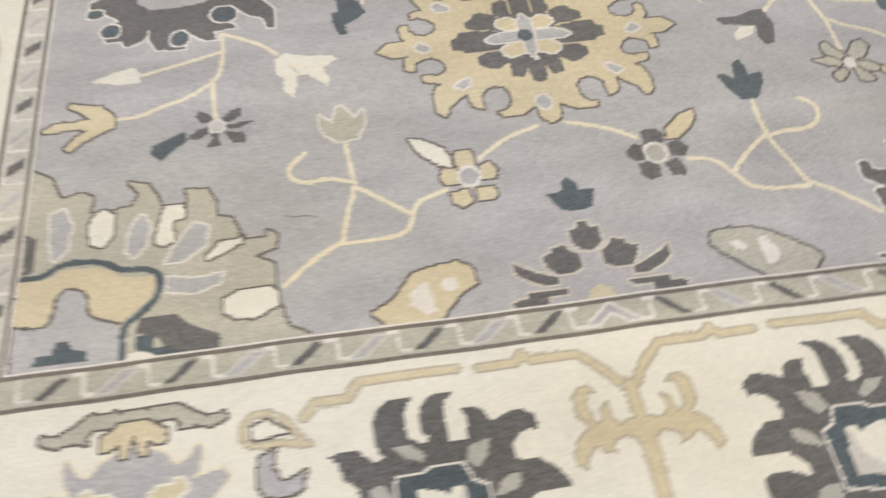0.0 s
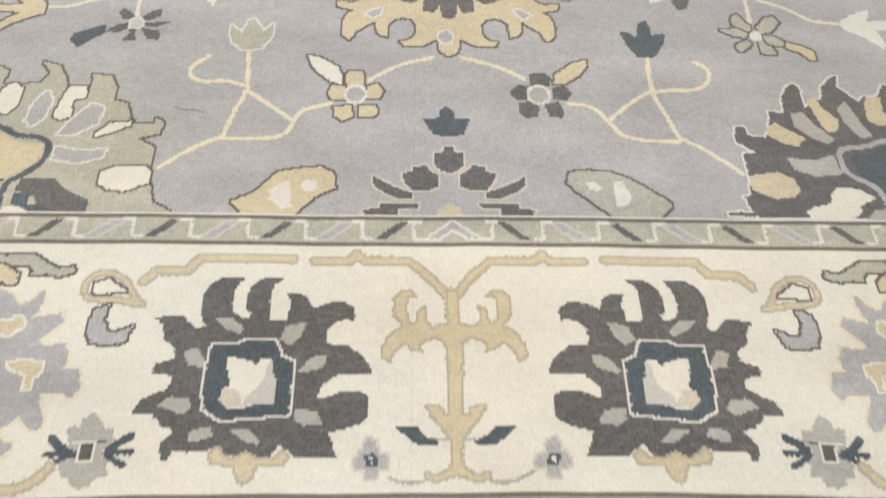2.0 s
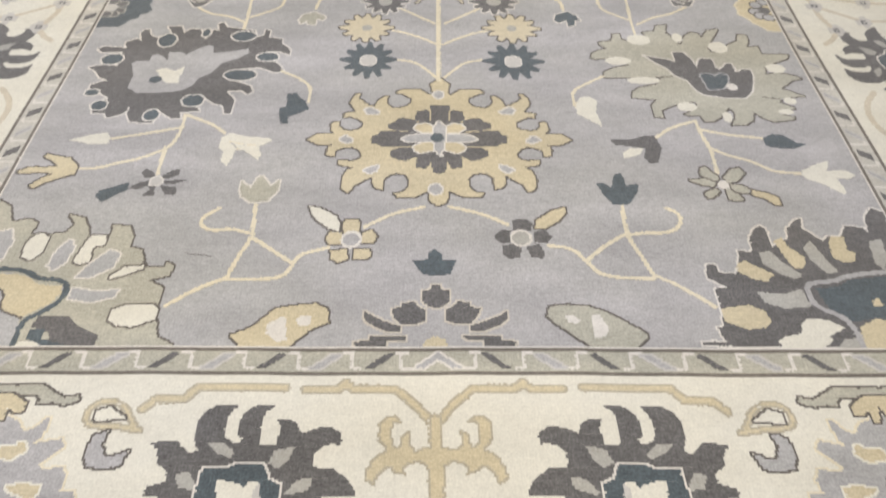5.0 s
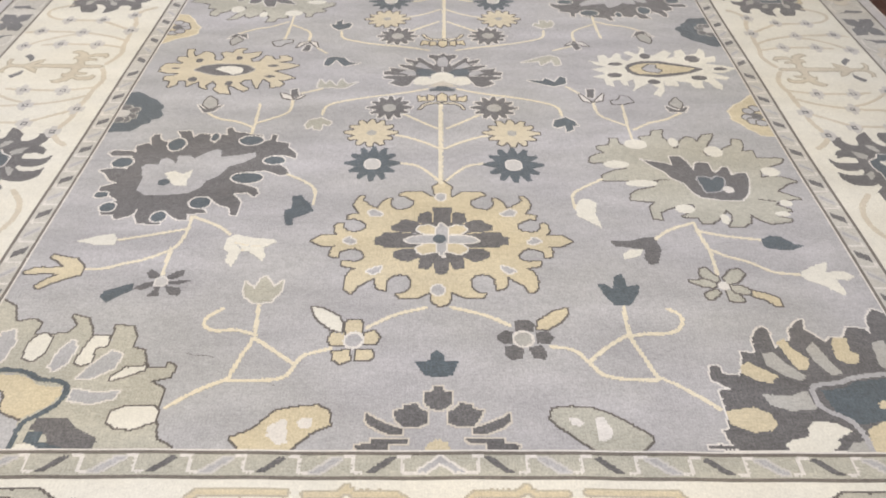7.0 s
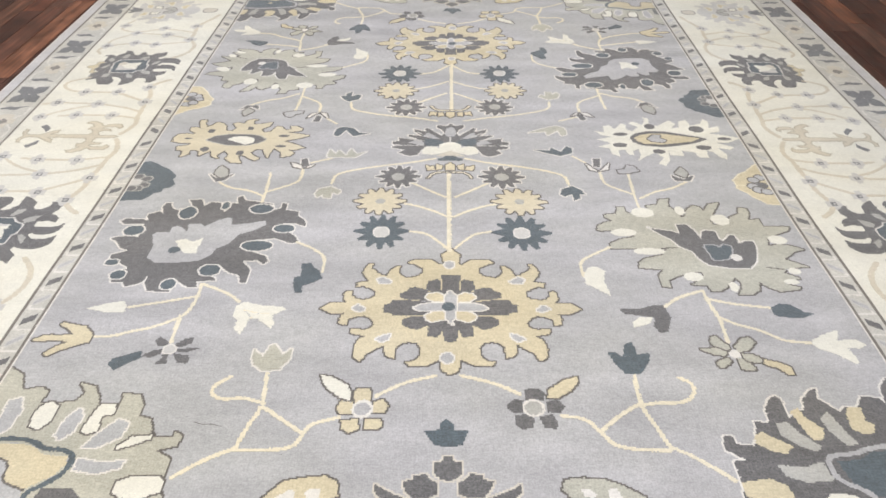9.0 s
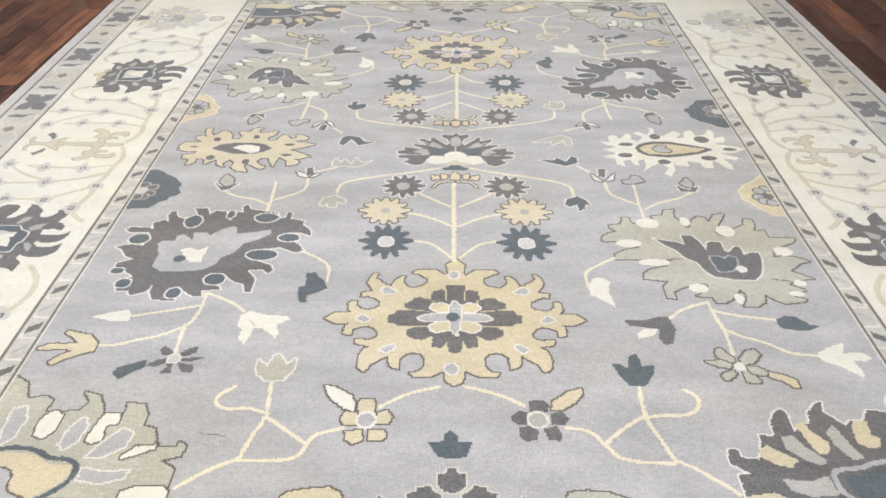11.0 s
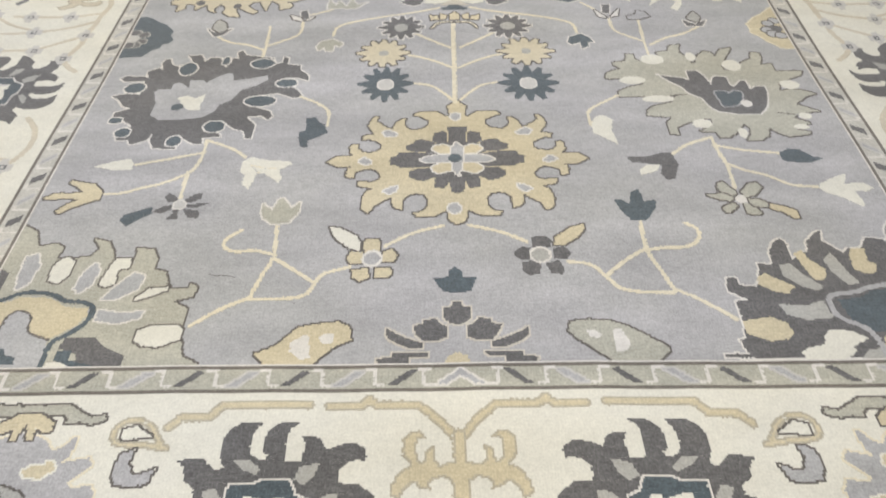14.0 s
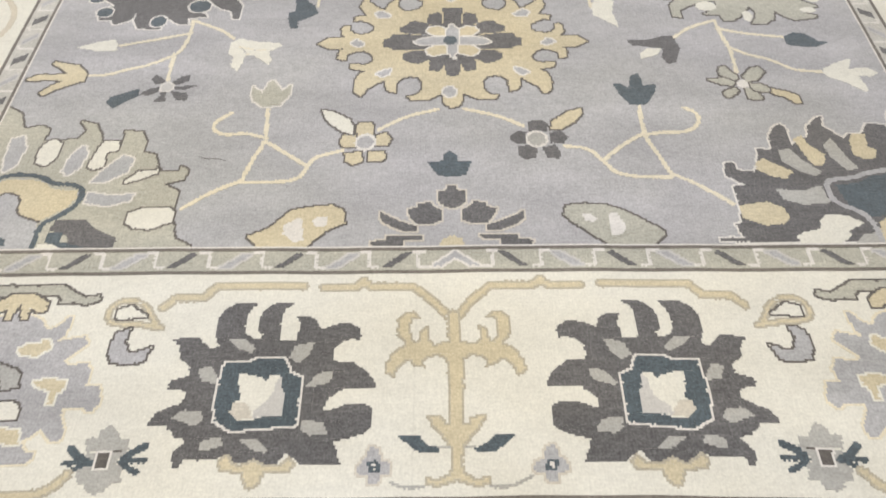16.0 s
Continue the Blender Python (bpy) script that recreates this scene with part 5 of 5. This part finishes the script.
# ---------------------------------------------------------------- side borders
name, label, layers = CARTOONS["border_tree"]
cartoon("side_tree", name, label, [(k, p, BRANCH if c is TAN else c, s, *[HAZE if m is KHAKI else m for m in more]) for k, p, c, s, *more in layers if p == "trunk"] + [
    ("h", "dark_leaf", DUSK, [(6, -24), (12, -23), (18, -28), (15, -31), (11, -27)])])
sides("side_tree", 0, 261)
name, label, layers = CARTOONS["corner_palmette"]
cartoon("side_palmette", name, label, [(k[0], p, BUD_GREY if c is LILAC else c, s, *more) for k, p, c, s, *more in layers if "bracket" not in p])
for along in (-121, 129):
    sides("border_palmette", along, 262, along < 0)
for along in (-270, 275):
    sides("side_palmette", along, 264, along < 0)
cartoon("claw", "claw_flower", "slate three-clawed flower on the ivory side border", [
    ("f", "body", DUSK, [(-4, 5), (4, 5), (6, 0), (9, -6), (7, -8), (3, -4), (1, -9), (-1, -9), (-3, -4), (-7, -8), (-9, -6), (-6, 0)]),
])
cartoon("pale_floret", "floret", "pale sage floret with a brown edge on the ivory side border", [
    ("o", "petal", HAZE, [(-6, -4), (-2, -6), (3, -6), (6, -3), (5, 3), (1, 6), (-4, 5), (-6, 1)], TAUPE),
])
for along in (-270, 275):
    sides("claw", along, 300)
    sides("pale_floret", along, 232)
cartoon("bud", "vine_bud", "small grey blossom with a dark eye on a tan vine", [
    ("f", "petal", BUD_GREY, [(-7, 1), (-3, 2), (-3, 5), (3, 5), (3, 2), (7, 1), (6, -2), (3, -3), (2, -5), (-3, -5), (-4, -3), (-7, -2)]),
    ("f", "eye", DUSK, [(-2, -2), (2, -2), (2, 2), (-2, 2)]),
    ("f", "eye_spot", BUD_GREY, [(-0.9, -0.9), (0.9, -0.9), (0.9, 0.9), (-0.9, 0.9)]),
])
# Vines are drawn as (along from the middle, depth from the middle line).
cartoon("side_vine", "side_vine", "tan winding vine with side shoots on the ivory border", [
    ("l", "stem", BRANCH, [(a, 256 - d) for a, d in ((4, 232), (12, 228), (22, 226), (34, 229), (46, 229), (58, 231), (70, 230), (80, 233), (88, 236), (97, 230), (102, 224))], 3.2),
    ("l", "shoot", BRANCH, [(a, 256 - d) for a, d in ((30, 228), (35, 248), (35, 274), (33, 286))], 2.0),
    ("l", "shoot", BRANCH, [(a, 256 - d) for a, d in ((31, 299), (40, 290), (49, 276), (53, 262))], 2.0),
    ("l", "shoot", BRANCH, [(a, 256 - d) for a, d in ((41, 229), (50, 245), (55, 265), (56, 282), (57, 297), (54, 306))], 2.2),
    ("l", "shoot", BRANCH, [(a, 256 - d) for a, d in ((59, 231), (67, 243), (77, 257), (77, 282), (80, 296), (90, 304), (99, 301), (106, 288))], 2.4),
])
cartoon("far_vine", "side_vine", "tan winding vine with side shoots beside the palmette of the ivory border", [
    ("l", "stem", BRANCH, [(a, 256 - d) for a, d in ((262, 221), (246, 226), (229, 234), (212, 231), (194, 231), (182, 224), (170, 223), (160, 226), (150, 234))], 3.0),
    ("l", "shoot", BRANCH, [(a, 256 - d) for a, d in ((212, 231), (223, 260), (211, 281), (218, 298), (232, 300), (244, 293))], 2.0),
    ("l", "shoot", BRANCH, [(a, 256 - d) for a, d in ((196, 231), (206, 253), (210, 281), (198, 292), (190, 298), (177, 299))], 2.0),
    ("l", "shoot", BRANCH, [(a, 256 - d) for a, d in ((188, 230), (181, 257), (185, 275), (177, 297), (167, 303), (158, 297))], 2.2),
])
NEAR_BUDS = ((31, 299), (35, 274), (35, 248), (57, 296), (55, 265), (59, 231), (77, 282), (78, 257), (87, 236))
FAR_BUDS = ((177, 297), (185, 275), (181, 257), (194, 231), (206, 253), (210, 281), (223, 260), (230, 297), (229, 234))
for mirrored in (True, False):
    sign = 1 if mirrored else -1
    sides("side_vine", 0, 256, mirrored)
    sides("far_vine", 0, 256, mirrored)
    for along, deep in NEAR_BUDS + FAR_BUDS:
        sides("bud", sign * along, deep, mirrored)

# ---------------------------------------------------------------- rug meshes
# Every layer of a motif is a low raised mesh of whole knots, joined where alike.
PILE, RISE = 0.0, 0.0008
rug = new("rug")
rug.location = (0, MID_Y, FLOOR_Z)
tagged(rug, "large grey and ivory floral wool rug on a wooden floor", "rug")
rug_inverse = Matrix.Translation((0, -MID_Y, -FLOOR_Z))


def ease(v):
    v = np.clip(v, 0, 1)
    return v * v * (3 - 2 * v)


def sag(x, y):
    """Slow bends of the rug's lines, its narrower east side, the pattern's slip beyond the middle, and a slight waviness of its lie."""
    r = y - MID_Y
    across = (0.013 * np.clip(-y / 0.35, 0, 1) - (0.009 * ease((x - 1.0) / 0.25) + 0.030 * ease((x - 1.3) / 0.5)) * ease((r + 1.6) / 1.0)
              - 0.036 * np.clip(r / 1.8, 0, 1) * ease((-x - 1.15) / 0.6))
    slip = 0.006 * ease(r / 0.28) * (-4.5 + 3.5 * np.clip(x, -1, 1)) * (1 - 0.8 * ease((r - 1.25) / 0.45)) * (1 - ease((abs(x) - 1.0) / 0.2))
    return (x + across + 0.0014 * np.sin(1.9 * y + 0.4) + 0.0010 * np.sin(6.1 * y + 1.0 + x),
            y + slip - 0.016 * x * x * np.clip(-y / 0.5, 0, 1) + 0.0012 * np.sin(2.3 * x + 0.8) + 0.0014 * np.sin(7.3 * x + y) + 0.0007 * np.sin(26.0 * x + 3.0 * y),
            0.0008 * np.sin(3.1 * x + 1.7 * y) + 0.0006 * np.sin(5.3 * y - 2.0 * x))


def knot_rects(mask, longest=18):
    """Splits a mask into rectangles of whole cells: x0, x1, y0, y1."""
    done, live = [], {}
    for y in range(mask.shape[0] + 1):
        runs = set()
        if y < mask.shape[0]:
            row = np.concatenate(([0], mask[y].astype(np.int8), [0]))
            step = np.diff(row)
            for a, b in zip(np.where(step == 1)[0], np.where(step == -1)[0]):
                while a < b:
                    e = min(b, (a // longest + 1) * longest)
                    runs.add((a, e))
                    a = e
        for run in list(live):
            if run not in runs or y - live[run] >= longest:
                done.append((run[0], run[1], live.pop(run), y))
        for run in runs:
            live.setdefault(run, y)
    return done


def knot_mesh(name, mask, ox, oy, z, mat, skirt):
    """A mesh of the cells of a mask, whose corner is cell (ox, oy); with a skirt down to the pile below."""
    rects = np.array(knot_rects(mask), float)
    x0, x1, y0, y1 = rects.T
    xs = np.stack([x0, x1, x1, x0], 1).ravel() + ox - HX
    ys = np.stack([y0, y0, y1, y1], 1).ravel() + oy - HY
    zs = np.full(xs.shape, z)
    faces = np.arange(len(xs)).reshape(-1, 4)
    if skirt:
        padded = np.pad(mask, 1)
        sx, sy, sz, count = [], [], [], 0
        for dx, dy in ((1, 0), (-1, 0), (0, 1), (0, -1)):
            beyond = padded[1 + dy:padded.shape[0] - 1 + dy, 1 + dx:padded.shape[1] - 1 + dx]
            yy, xx = np.where(mask & ~beyond)
            if dx:
                ax = bx = xx + (dx > 0)
                ay, by = (yy, yy + 1) if dx > 0 else (yy + 1, yy)
            else:
                ay = by = yy + (dy > 0)
                ax, bx = (xx + 1, xx) if dy > 0 else (xx, xx + 1)
            sx.append(np.stack([ax, bx, bx, ax], 1).ravel())
            sy.append(np.stack([ay, by, by, ay], 1).ravel())
            sz.append(np.tile([z - RISE, z - RISE, z, z], len(xx)))
        more = np.concatenate(sx) + ox - HX
        xs = np.concatenate([xs, more])
        ys = np.concatenate([ys, np.concatenate(sy) + oy - HY])
        zs = np.concatenate([zs, np.concatenate(sz)])
        faces = np.arange(len(xs)).reshape(-1, 4)
    wx, wy, wz = sag(xs * KNOT, ys * KNOT + MID_Y)
    me = bpy.data.meshes.new(name)
    co = np.stack([wx, wy, zs + wz], 1)
    me.vertices.add(len(co))
    me.vertices.foreach_set("co", co.ravel())
    me.loops.add(faces.size)
    me.loops.foreach_set("vertex_index", faces.ravel())
    me.polygons.add(len(faces))
    me.polygons.foreach_set("loop_start", np.arange(len(faces)) * 4)
    me.materials.append(mat)
    me.update(calc_edges=True)
    return me


def hang(name, me, parent):
    ob = new(name, me)
    ob.parent = parent
    ob.matrix_parent_inverse = rug_inverse if parent is rug else Matrix.Identity(4)
    return ob


gx, gy = np.meshgrid(np.arange(-HX, HX) + 0.5, np.arange(-HY, HY) + 0.5)
inner = np.zeros(gx.shape, bool)
for name, half, end, side, label in (("field", FIELD, LILAC, None, "plain grey-lilac field of the rug"), ("inner_band", GUARD, SAGE, SHEEN_SAGE, "narrow sage band"), ("main_border", BORDER, IVORY, None, "wide ivory border"),
                                     ("outer_band", BAND, SAGE, SHEEN_SAGE, "sage outer band"), ("edge_strip", (HX, HY), LILAC, SHEEN_EDGE, "plain grey outer edge")):
    area = (abs(gx) < half[0]) & (abs(gy) < half[1])
    ring = area & ~inner
    inner = area
    if side is None:
        tagged(hang(name, knot_mesh(name, ring, 0, 0, PILE, end, False), rug), label)
        continue
    # The two flanks get the wool whose colour is lightened for sheen.
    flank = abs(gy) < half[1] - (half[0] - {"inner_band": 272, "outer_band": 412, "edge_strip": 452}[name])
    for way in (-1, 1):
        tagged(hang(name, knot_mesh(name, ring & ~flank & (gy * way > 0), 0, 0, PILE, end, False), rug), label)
        tagged(hang(name, knot_mesh(name, ring & flank & (gx * way > 0), 0, 0, PILE, side, False), rug), "sheen-paled " + label)
bm = bmesh.new()
for i in range(48):
    ya, yb = -HY + i * HY / 24, -HY + (i + 1) * HY / 24
    box(bm, -HX * KNOT + 0.02, HX * KNOT - 0.1, ya * KNOT + MID_Y, yb * KNOT + MID_Y, FLOOR_Z, PILE - 0.002)
bmesh.ops.remove_doubles(bm, verts=bm.verts, dist=0.0001)
backing = part("backing", bm, JUTE, rug, "pale cotton foundation")
backing.matrix_parent_inverse = rug_inverse
for sx in (-1, 1):
    bm = bmesh.new()
    for i in range(150):
        ya, yb = (-HY + i * HY / 75) * KNOT + MID_Y, (-HY + (i + 1) * HY / 75) * KNOT + MID_Y
        xa, _, za = sag(np.array(sx * HX * KNOT), np.array(ya))
        xb, _, zb = sag(np.array(sx * HX * KNOT), np.array(yb))
        ring = []
        for x, y, z in ((xa, ya, za), (xb, yb, zb)):
            ring.append([bm.verts.new((x + 0.006 * math.cos(k * math.pi / 4), y, PILE - 0.005 + z + 0.006 * math.sin(k * math.pi / 4))) for k in range(8)])
        for k in range(8):
            bm.faces.new((ring[0][k], ring[0][(k + 1) % 8], ring[1][(k + 1) % 8], ring[1][k]))
    bmesh.ops.remove_doubles(bm, verts=bm.verts, dist=0.0001)
    binding = part("side_binding", bm, PALE, rug, "pale wrapped side cord")
    binding.matrix_parent_inverse = rug_inverse

# Short creases in the pile; umber strips stand in for their dark shade.
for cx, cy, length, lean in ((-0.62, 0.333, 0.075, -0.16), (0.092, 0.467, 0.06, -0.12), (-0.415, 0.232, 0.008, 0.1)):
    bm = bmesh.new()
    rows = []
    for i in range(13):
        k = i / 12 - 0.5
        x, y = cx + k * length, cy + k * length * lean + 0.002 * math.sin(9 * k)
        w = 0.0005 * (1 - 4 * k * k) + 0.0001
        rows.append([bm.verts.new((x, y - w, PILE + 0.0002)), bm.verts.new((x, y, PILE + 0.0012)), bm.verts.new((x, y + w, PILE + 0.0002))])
    for p, q in zip(rows, rows[1:]):
        for k in (0, 1):
            bm.faces.new((p[k], q[k], q[k + 1], p[k + 1]))
    crease_shade = part("crease_shade", bm, UMBER, rug, "short crease in the wool pile, its dark shade coloured in")
    crease_shade.matrix_parent_inverse = rug_inverse

owner = {}
order = np.argsort(cells, axis=None, kind="stable")
bounds = np.searchsorted(cells.ravel()[order], np.arange(len(LAYERS) + 1))
width = 2 * HX


def pieces(mask):
    """Parts a mask into the groups of cells that touch side to side; crumbs of a few knots are left out."""
    todo = set(zip(*np.where(mask)))
    groups = []
    while todo:
        start = todo.pop()
        group, edge = [start], [start]
        while edge:
            y, x = edge.pop()
            for cell in ((y + 1, x), (y - 1, x), (y, x + 1), (y, x - 1)):
                if cell in todo:
                    todo.remove(cell)
                    group.append(cell)
                    edge.append(cell)
        groups.append(group)
    groups.sort(key=len, reverse=True)
    return [(np.array([c[0] for c in g]), np.array([c[1] for c in g])) for i, g in enumerate(groups) if len(g) > 3 or i == 0]


for index, (motif, name, mat) in enumerate(LAYERS):
    flat = order[bounds[index]:bounds[index + 1]]
    if len(flat) == 0:
        continue
    yy, xx = flat // width, flat % width
    oy, ox = yy.min(), xx.min()
    whole = np.zeros((yy.max() - oy + 1, xx.max() - ox + 1), bool)
    whole[yy - oy, xx - ox] = True
    for py, px in pieces(whole):
        mask = np.zeros((py.max() - py.min() + 1, px.max() - px.min() + 1), bool)
        mask[py - py.min(), px - px.min()] = True
        me = knot_mesh(name, mask, ox + px.min(), oy + py.min(), PILE + RISE, mat, True)
        if motif not in owner:
            owner[motif] = tagged(hang(MOTIFS[motif][0], me, rug), MOTIFS[motif][1])
        else:
            hang(name, me, owner[motif])

# ---------------------------------------------------------------- floor planks
PLANK_W, JOINT = 0.122, 0.003
rng = random.Random(11)


def plank_mesh(length):
    bm = bmesh.new()
    w, c = PLANK_W - JOINT, 0.0018
    box(bm, -w / 2, w / 2, -length / 2, length / 2, -0.012, -c)
    for f in bm.faces:
        f.smooth = False
    top = [v for v in bm.verts if v.co.z > -0.006]
    low = {v: v for v in top}
    face = [f for f in bm.faces if all(v in low for v in f.verts)][0]
    bmesh.ops.inset_region(bm, faces=[face], thickness=c)
    for v in face.verts:
        v.co.z = 0.0
    me = bpy.data.meshes.new("plank")
    bm.to_mesh(me)
    bm.free()
    me.materials.append(WOOD)
    return me


PLANKS = {n: plank_mesh(n - JOINT) for n in (0.6, 0.9, 1.2)}
far_planks = bmesh.new()
x = X0 + PLANK_W / 2
while x < X1:
    y = Y0 - rng.random() * 0.8
    hidden = abs(x) < 1.8
    while y < Y1:
        n = rng.choice((0.6, 0.9, 1.2))
        centre = y + n / 2
        if not (hidden and MID_Y - 2.3 < y and y + n < MID_Y + 2.3):
            if abs(x) < 3.3 and not hidden and 1.2 < centre < 6.4:
                ob = new("plank", PLANKS[n])
                ob.parent = floor
                ob.location = (x, centre, FLOOR_Z)
            else:
                w = (PLANK_W - JOINT) / 2
                box(far_planks, x - w, x + w, max(y, Y0) + JOINT / 2, min(y + n, Y1) - JOINT / 2, FLOOR_Z - 0.012, FLOOR_Z)
        y += n
    x += PLANK_W
tagged(part("far_planks", far_planks, WOOD_JOINED, floor), kind="stuff")
